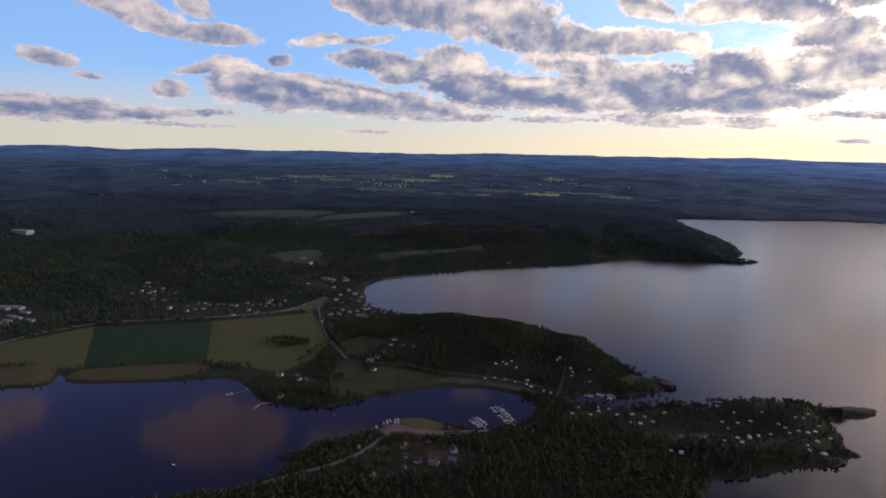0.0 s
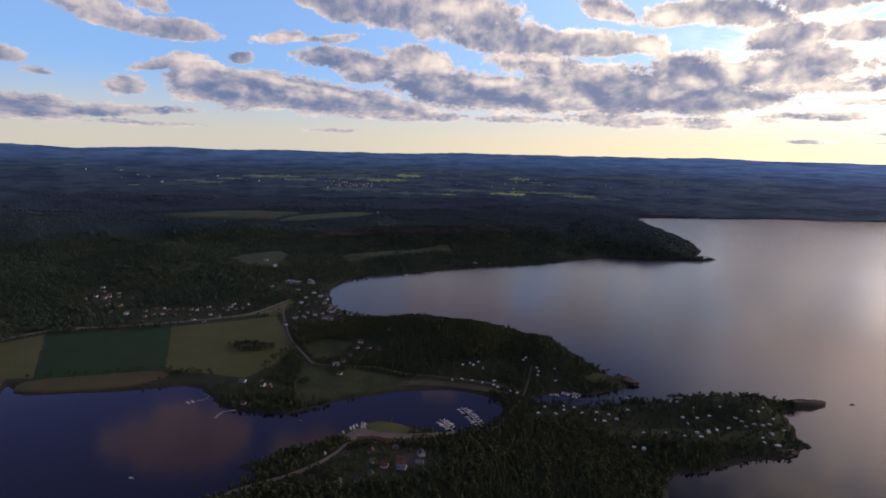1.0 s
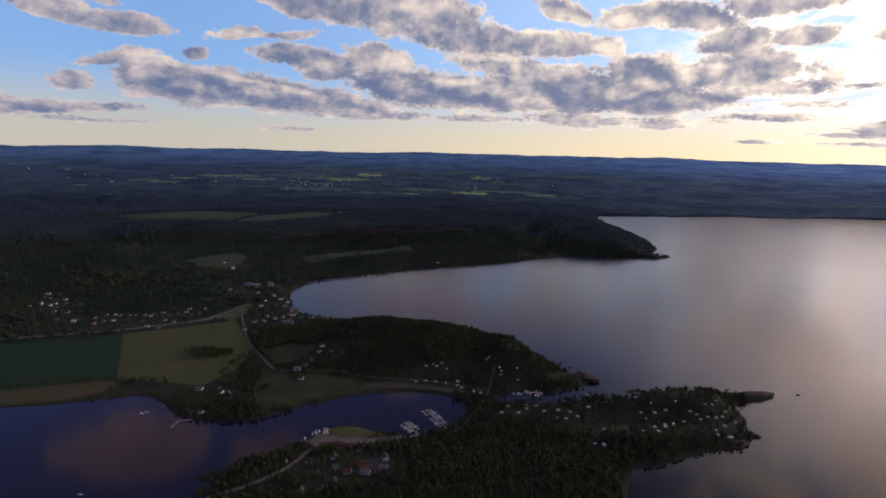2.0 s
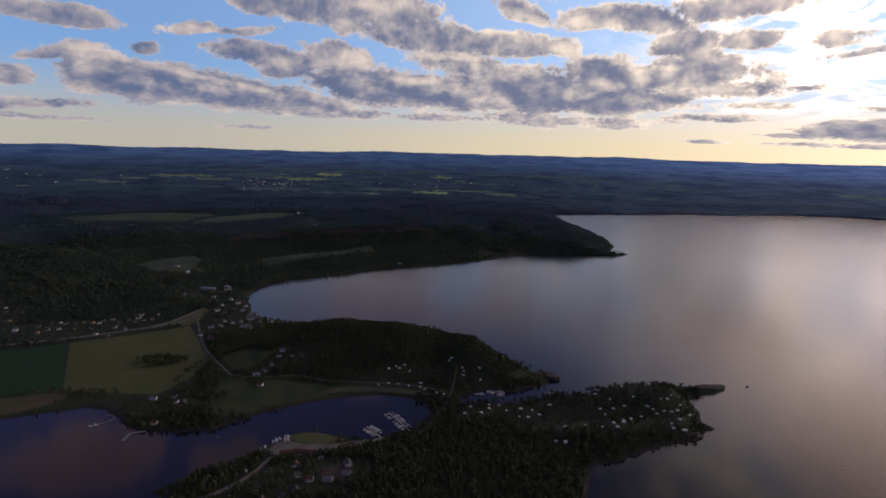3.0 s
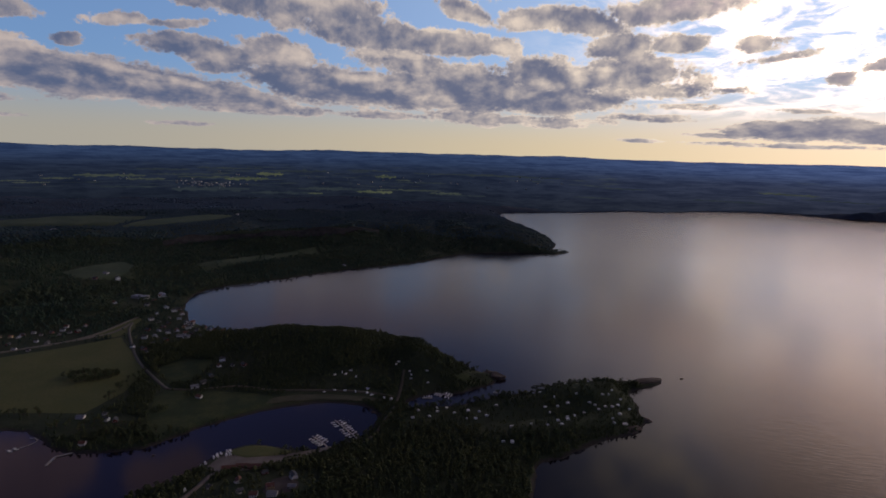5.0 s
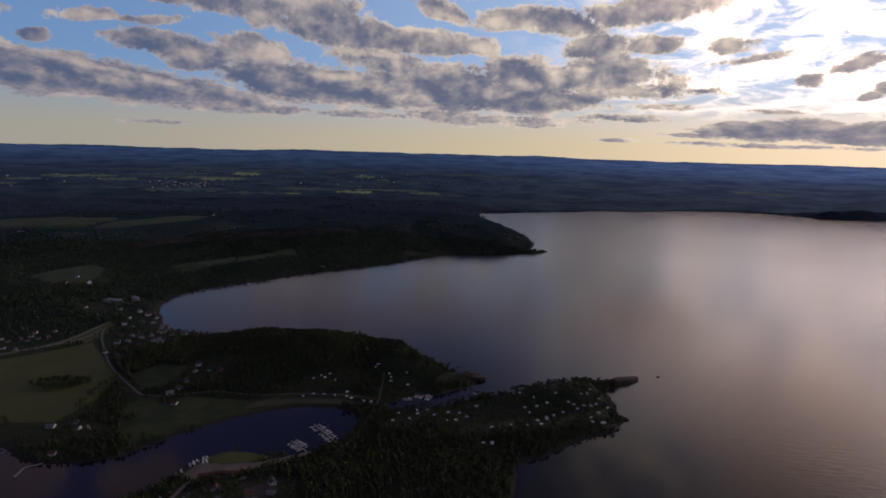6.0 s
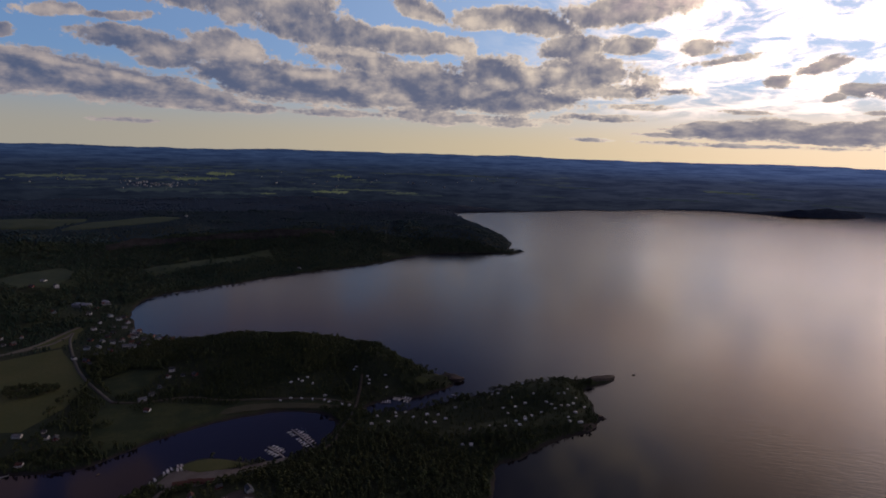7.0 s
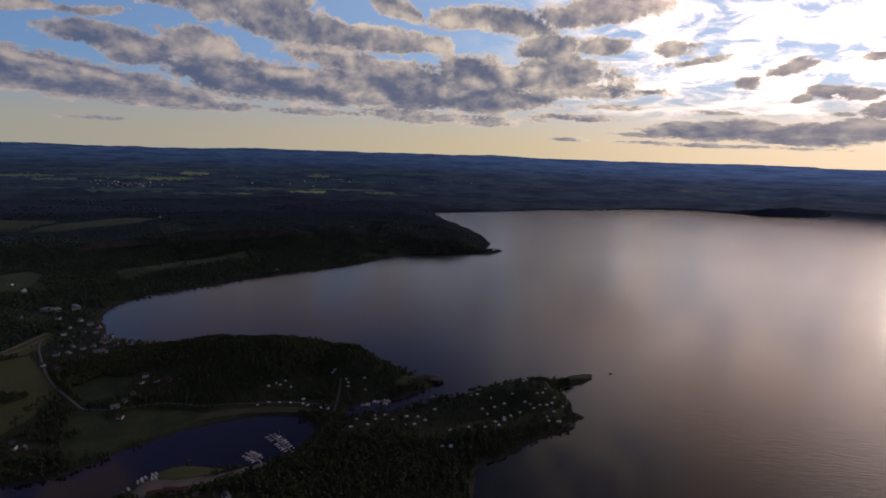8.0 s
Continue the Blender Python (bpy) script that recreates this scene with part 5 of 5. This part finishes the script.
def build_houses():
    G = "houses of the village"
    kinds = [
        make_house("white wooden house with a dark tiled roof", 7.0, 9.5, 4.6, 2.6, M_WHITE, M_TILE_DARK, G),
        make_house("white wooden house with a red tiled roof", 7.0, 9.0, 3.2, 2.7, M_WHITE, M_TILE_RED, G, porch=True),
        make_house("red wooden house with a dark roof", 6.5, 9.0, 3.0, 2.5, M_RED, M_TILE_DARK, G),
        make_house("ochre wooden house with a red tiled roof", 7.0, 8.5, 4.4, 2.4, M_YELLOW, M_TILE_RED, G),
        make_house("grey weathered cabin with a dark roof", 5.5, 7.5, 2.8, 1.9, M_GREYWOOD, M_TILE_DARK, G, bays=3, porch=True),
        make_house("white wooden house with a pale sheet roof", 7.5, 11.0, 3.2, 2.2, M_WHITE, M_SHEET, G, bays=4)]
    shed = make_house("long red boat shed with a red tiled roof", 6.0, 14.0, 3.0, 2.0, M_RED, M_TILE_RED, "boat sheds at the harbour", bays=5, chimney=False)
    halls = [make_hall("large grey-white hall with a pale sheet roof", 16, 34, 5.5, M_HALL, "halls"), make_hall("long grey barn with a pale sheet roof", 10, 22, 4.0, M_HALL, "halls")]
    rng = random.Random(5)

    def row(spots, mix, turns, size=(0.85, 1.1)):
        for k, (x, y) in enumerate(spots):
            lay(kinds[mix[k % len(mix)]], x, y, turns[k % len(turns)] + rng.uniform(-14, 14), 0.0, rng.uniform(*size))

    row(HOUSES_NEAR, [5, 3, 0, 1, 4, 5, 4, 1, 4, 4, 2, 4], [70, 80, 10, 20, 100, 60], (0.62, 0.85))
    row(HOUSES_PEN, [1, 0, 4, 2, 5, 1, 4, 4], [30, 110, 60], (0.6, 0.85))
    row(HOUSES_LANE, [0, 4, 2, 1, 4, 3, 2, 5], [30, 120, 70, 95], (0.6, 0.9))
    row(HOUSES_ROW, [4, 2, 0, 4, 3, 2, 5], [80, 86, 76], (0.5, 0.72))
    row(HOUSES_FARM, [5, 1, 2, 0, 4], [75, 80, 20], (0.6, 0.8))
    row(HOUSES_TOWN, [0, 1, 2, 5, 0, 1, 0, 4, 2, 5], [20, 110, 65, 40, 95], (0.65, 0.95))
    row(HOUSES_WEST, [1, 2, 4, 3, 4, 2, 5, 0, 4], [75, 85, 0, 70, 160], (0.55, 0.9))
    row(FARMS_FAR[1:2] + FARMS_FAR[3:], [0, 5, 2], [60, 20])
    for x, y in HOUSES_RED:
        lay(shed, x, y, 82 + rng.uniform(-4, 4), 0.0, 0.85)
    for k, (x, y) in enumerate(HALLS_WEST):
        lay(halls[0 if k in (0, 5) else 1], x, y, 72 if k % 3 else 80, 0.0, 0.72)
    lay(halls[1], *FARMS_FAR[0], 60, 0.0, 1.3), lay(halls[0], *FARMS_FAR[2], 78, 0.0, 1.5)
    lay(halls[0], -259, 1195, 62, 0.0, 0.9), lay(halls[1], -222, 1212, 30)
    for master in kinds + [shed] + halls:
        for o in (*master.children_recursive, master):
            bpy.data.objects.remove(o)


build_houses()


# ==== caravans ====
def make_caravan(label, awning, cover):
    c = thing("caravan", label, "caravan", "caravans of the camp site")
    side = [(-2.5, 0.55), (2.3, 0.55), (2.6, 0.9), (2.55, 1.7), (2.2, 2.55), (-2.3, 2.6), (-2.6, 2.2), (-2.65, 0.8)]
    body = prism(side, 2.2)
    bmesh.ops.bevel(body, geom=body.edges[:], offset=0.08, segments=1, affect="EDGES")
    part("body", body, M_GEL, c)
    for y in (-1, 1):
        part("wheel", box(0.62, 0.18, 0.62, -0.1, y * 1.02, 0.0), M_TYRE, c)
        for x in (-1.3, 1.1):
            part("window", box(1.1, 0.05, 0.6, x, y * 1.11, 1.45), M_PANE, c)
    part("front_window", box(0.05, 1.5, 0.6, 2.56, 0, 1.45), M_PANE, c)
    part("door", box(0.62, 0.05, 1.75, 0.05, 1.12, 0.62), M_WHITE, c)
    part("drawbar", box(1.3, 0.12, 0.1, 3.2, 0, 0.5), M_METAL, c, "galvanised drawbar")
    if awning:
        tent = [(-2.2, 0.0), (2.2, 0.0), (2.2, 2.45), (-2.2, 2.45)]
        bm = prism(tent, 2.4)
        for v in bm.verts:
            v.co.y += 2.35
            if v.co.y > 2.4 and v.co.z > 1:
                v.co.z -= 0.55
        part("awning", bm, cover, c, "tent awning beside the door")
    return c


def build_caravans():
    kinds = [make_caravan("white caravan without awning on the grass", False, M_AWNING), make_caravan("white caravan with a grey tent awning", True, M_AWNING),
             make_caravan("white caravan with a white tent awning", True, M_WHITE)]
    rng = random.Random(9)
    for k, (x, y) in enumerate(CARAVAN_SPOTS):
        lay(kinds[rng.choice([0, 0, 1, 2])], x, y, rng.choice([10, 80, 150, 95, 0]) + rng.uniform(-20, 20), 0.02, rng.uniform(0.60, 0.80))
    for master in kinds:
        for o in (*master.children_recursive, master):
            bpy.data.objects.remove(o)


build_caravans()


# ==== boats and piers ====
def make_boat(label, long, cabin, mast=False, cover=False):
    b = thing("motor_boat" if not mast else "sailing_boat", label, "boat", "boats in the harbour")
    bm = bmesh.new()
    w = long * 0.34
    rings = []
    for k, (y, half, low, top) in enumerate([(-0.5, 0.42, 0.05, 0.62), (-0.2, 0.5, -0.1, 0.64), (0.15, 0.46, -0.1, 0.72), (0.38, 0.24, 0.0, 0.85), (0.5, 0.02, 0.3, 0.95)]):
        rings.append([bm.verts.new((s * half * w * q, y * long, z)) for s, q, z in ((-1, 1, top), (-1, 0.78, low + 0.12), (0, 0, low), (1, 0.78, low + 0.12), (1, 1, top))])
    for r, q in zip(rings, rings[1:]):
        for i in range(4):
            bm.faces.new((r[i], r[i + 1], q[i + 1], q[i]))
        bm.faces.new((r[4], r[0], q[0], q[4]))
    bm.faces.new(rings[0])
    bmesh.ops.recalc_face_normals(bm, faces=bm.faces)
    part("hull", bm, M_GEL, b)
    part("deck", box(w * 0.7, long * 0.45, 0.06, 0, -long * 0.2, 0.62), M_BLUE if cover else M_DECK, b, "blue canvas cover" if cover else "plank deck")
    if cabin:
        house = part("cabin", box(w * 0.72, long * 0.36, 0.95, 0, long * 0.08, 0.66, taper=0.82), M_GEL, b)
        part("windscreen", box(w * 0.64, 0.06, 0.4, 0, long * 0.08 + long * 0.17, 1.05), M_PANE, house)
        for s in (-1, 1):
            part("window", box(0.05, long * 0.22, 0.32, s * w * 0.335, long * 0.08, 1.1), M_PANE, house)
    if mast:
        part("mast", box(0.1, 0.1, long * 1.15, 0, long * 0.1, 0.7), M_METAL, b, "bare aluminium mast")
        part("boom", box(0.1, long * 0.4, 0.1, 0, -long * 0.1, 1.7), M_METAL, b)
    else:
        part("outboard_motor", box(0.35, 0.4, 0.9, 0, -long * 0.5 - 0.15, 0.1), M_TYRE, b, "black outboard motor")
    return b


def make_pier(label, line, width, posts=True):
    """A plank pier along a line of points, on round piles."""
    pier = thing("pier", label, "pier")
    for (ax, ay), (bx, by) in zip(line, line[1:]):
        d = Vector((bx - ax, by - ay, 0))
        turn = math.degrees(math.atan2(d.y, d.x))
        n = max(2, int(d.length / 2.4))
        for k in range(n):
            q = Vector((ax, ay, 0)) + d * ((k + 0.5) / n)
            part("deck_panel", box(d.length / n - 0.06, width, 0.18, q.x, q.y, 0.5, turn=turn), M_DECK, pier)
        if posts:
            for k in range(0, n + 1, 2):
                q = Vector((ax, ay, 0)) + d * (k / n)
                for s in (-1, 1):
                    e = Vector((-d.y, d.x, 0)).normalized() * s * width * 0.42
                    part("pile", box(0.28, 0.28, 4.2, q.x + e.x, q.y + e.y, -3.3), M_GREYWOOD, pier)
    return pier


def build_boats():
    kinds = [make_boat("white motor boat with a small cabin", 6.6, True), make_boat("open white motor boat with a blue cover", 5.2, False, cover=True),
             make_boat("white sailing boat with a bare mast", 7.4, True, mast=True), make_boat("open white rowing boat with plank deck", 4.6, False)]
    rng = random.Random(3)

    def moor(a, b, count, pick, both=True):
        d = Vector((b[0] - a[0], b[1] - a[1], 0))
        turn = math.degrees(math.atan2(d.y, d.x))
        side = Vector((-d.y, d.x, 0)).normalized()
        for k in range(count):
            for s in (-1, 1) if both else (1,):
                if rng.random() < 0.1:
                    continue
                q = Vector((*a, 0)) + d * ((k + 0.5) / count) + side * s * 4.6
                copy_thing(kinds[rng.choice(pick)], pose(q.x, q.y, -0.12, 0, 0, turn + (0 if s > 0 else 180) + rng.uniform(-14, 14)) @ Matrix.Scale(rng.uniform(0.8, 1.15), 4))

    make_pier("floating plank pier with moored boats", [(66, 607), (84, 563), (90, 552)], 1.8)
    make_pier("short floating plank pier with moored boats", [(38, 577), (50, 556), (53, 547)], 1.8)
    make_pier("plank pier in the narrow channel", [(203, 651), (219, 634)], 1.8)
    make_pier("plank pier in the channel's end", [(181, 640), (194, 636)], 1.6)
    make_pier("angled plank bathing pier on piles", [(-216, 583), (-213, 598), (-199, 602)], 2.4)
    moor((66, 606), (83, 565), 9, [0, 0, 1, 2, 3])
    moor((38, 576), (50, 557), 5, [0, 0, 1])
    moor((203, 651), (219, 635), 6, [0, 0, 2, 1])
    moor((182, 639), (194, 636), 4, [0, 1], both=False)
    for x, y, turn, k in ((-257, 624, 60, 0), (-261, 621, 66, 0), (-252, 470, 80, 3), (280, 632, 70, 0)):
        copy_thing(kinds[k], pose(x, y, -0.1, 0, 0, turn))
    for k, (x, y) in enumerate(BOATS_ASHORE):
        for j in range(2 if k < 5 else 1):
            lay(kinds[0], x + 3.2 * (j - 1), y + 0.8 * (j - 1), 20 + rng.uniform(-10, 10), -0.35)
    # floating boom that curves out from the shore
    curve = [(-258, 622), (-251, 626), (-244, 632), (-242, 638), (-246, 643), (-252, 645)]
    make_pier("pale curved floating boom off the shore", [tuple(q) for q in smooth_line(curve, 3.5)], 0.8, posts=False)
    for master in kinds:
        for o in (*master.children_recursive, master):
            bpy.data.objects.remove(o)


build_boats()


# ==== single trees along shores and hedges ====
def make_tree(name, label, seed, tall, pine=False):
    t = thing(name, label, "tree", "trees along the shore")
    rng = np.random.default_rng(seed)
    bm = bmesh.new()
    segments = [((0, 0, -0.6), (0.04, 0.02, 0.5), 0.034, 0.024), ((0.04, 0.02, 0.5), (0.02, 0.03, 0.92), 0.024, 0.008)]
    tips = []
    for k in range(5):
        a, h = k * 2.4 + rng.random(), (0.62 if pine else 0.38) + 0.07 * k
        tip = (0.2 * math.cos(a), 0.2 * math.sin(a), h + 0.12)
        tips.append(tip)
        segments.append(((0.03, 0.02, h), tip, 0.012, 0.004))
    for p, q, r0, r1 in segments:
        p, q = Vector(p) * tall, Vector(q) * tall
        m = (q - p).to_track_quat("Z", "Y").to_matrix().to_4x4()
        bmesh.ops.create_cone(bm, segments=6, radius1=r0 * tall, radius2=r1 * tall, depth=(q - p).length, cap_ends=False, matrix=Matrix.Translation((p + q) / 2) @ m)
    part("trunk", bm, M_TRUNK, t)
    out = []
    for k in range(26):
        base = np.array(tips[k % 5]) if k < 20 else np.array((0.02, 0.03, 0.90))
        mid = base + (rng.random(3) - 0.5) * np.array([0.22, 0.22, 0.16])
        size = np.array([1, 1, 0.55 if pine else 0.8]) * (0.05 + 0.05 * rng.random())
        out.append(clump(rng, ICO, ICO_F, mid, size))
    v, f = joined(out)
    crown = mesh_object("crown", v * tall, f.tolist(), M_CONIFER if pine else M_LEAF, t)
    return t


def build_trees():
    kinds = [make_tree("pine_tree", "wind-bent dark green pine by the shore", 1, 8.5, True), make_tree("pine_tree", "tall dark green pine by the shore", 2, 9.5, True),
             make_tree("birch_tree", "round green birch by the water", 3, 7.5), make_tree("birch_tree", "slender green birch among houses", 4, 8.5)]
    rng = random.Random(12)

    def along(points, count, pick, spread):
        q = smooth_line(points, 4.0)
        for k in range(count):
            x, y = q[int((k + rng.random()) / count * (len(q) - 1))]
            x, y = x + rng.uniform(-spread, spread), y + rng.uniform(-spread, spread)
            if inland(np.array([x]), np.array([y]))[0] > 1.5:
                lay(kinds[rng.choice(pick)], x, y, rng.uniform(0, 360), 0.1, rng.uniform(0.7, 1.15))

    along([(322, 608), (366, 620), (418, 614), (461, 606), (480, 602)], 40, [0, 1, 1, 2], 5)
    along([(185, 608), (221, 606), (257, 609), (281, 616), (322, 608)], 26, [0, 2, 3], 4)
    along([(282, 700), (270, 712), (250, 762), (227, 820), (165, 890), (69, 922), (-32, 935), (-106, 965)], 80, [0, 1, 1, 2], 8)
    along([(-164, 600), (-132, 602), (-105, 620), (-190, 612)], 16, [2, 3], 8)
    along([(-268, 804), (-248, 812), (-224, 806), (-208, 800), (-230, 790), (-255, 790)], 95, [2, 3], 6)
    along([(-235, 640), (-225, 660), (-200, 655), (-180, 640), (-150, 640)], 30, [2, 3], 14)
    along([(104, 644), (120, 622), (124, 606)], 7, [2, 0], 3)
    along([(150, 628), (140, 604), (127, 584), (112, 560)], 26, [2, 3, 0], 5)
    along([(-590, 684), (-560, 688), (-545, 690)], 14, [2, 3], 4)
    along([(-490, 688), (-470, 690), (-440, 695), (-345, 712)], 18, [2, 3], 4)
    along([(-165, 480), (-140, 470), (-150, 455), (-120, 500), (-104, 512)], 24, [2, 3, 0], 7)
    along([(-335, 711), (-310, 704), (-280, 703), (-255, 696)], 22, [2, 3], 4)
    along([(-200, 720), (-190, 760), (-176, 796), (-165, 815)], 16, [2, 3], 4)
    for master in kinds:
        for o in (*master.children_recursive, master):
            bpy.data.objects.remove(o)


build_trees()


# ==== rocks ====
def make_rock(label, x, y, size, seed, turn=None):
    rng = np.random.default_rng(seed)
    bm = bmesh.new()
    bmesh.ops.create_icosphere(bm, subdivisions=3, radius=1.0)
    for v in bm.verts:
        k = 1 + 0.4 * (noise.noise(v.co * 1.4 + Vector((seed, 0, 0))) + 0.5 * noise.noise(v.co * 3.5))
        v.co = Vector((v.co.x * size[0] * k, v.co.y * size[1] * k, v.co.z * size[2] * k))
    me = bpy.data.meshes.new("rock")
    bm.to_mesh(me)
    bm.free()
    me.materials.append(M_ROCK)
    ob = tagged(new("rock", me), label, "rock")
    z = max(0.0, float(height(np.array([x]), np.array([y]))[0]))
    ob.matrix_basis = pose(x, y, z - size[2] * 0.2, 0, 0, rng.random() * 360 if turn is None else turn)
    return ob


make_rock("low bare skerry in open water", 565, 612, (3.2, 1.8, 1.4), 1)
make_rock("long bare brown rock hump at the point", 499, 611, (26, 8.0, 5.0), 2, 6)
make_rock("bare brown rock ledge at the point", 524, 615, (9, 4, 2.4), 8, 20)
make_rock("small wooded skerry at the causeway", 113, 617, (4.5, 2.6, 1.6), 9)
make_rock("small wooded skerry at the causeway", 128, 617, (3.6, 2.2, 1.5), 10)
make_rock("bare grey rock knoll on the peninsula's tip", 296, 682, (17, 10, 5), 4, -40)
make_rock("bare shore rock by the cove", 431, 518, (7, 5, 3.5), 5)
make_rock("bare shore rock by the cove", 400, 500, (12, 6, 3.5), 6)
make_rock("small rock in the shallow lagoon", -121, 577, (2.4, 1.4, 0.8), 7)
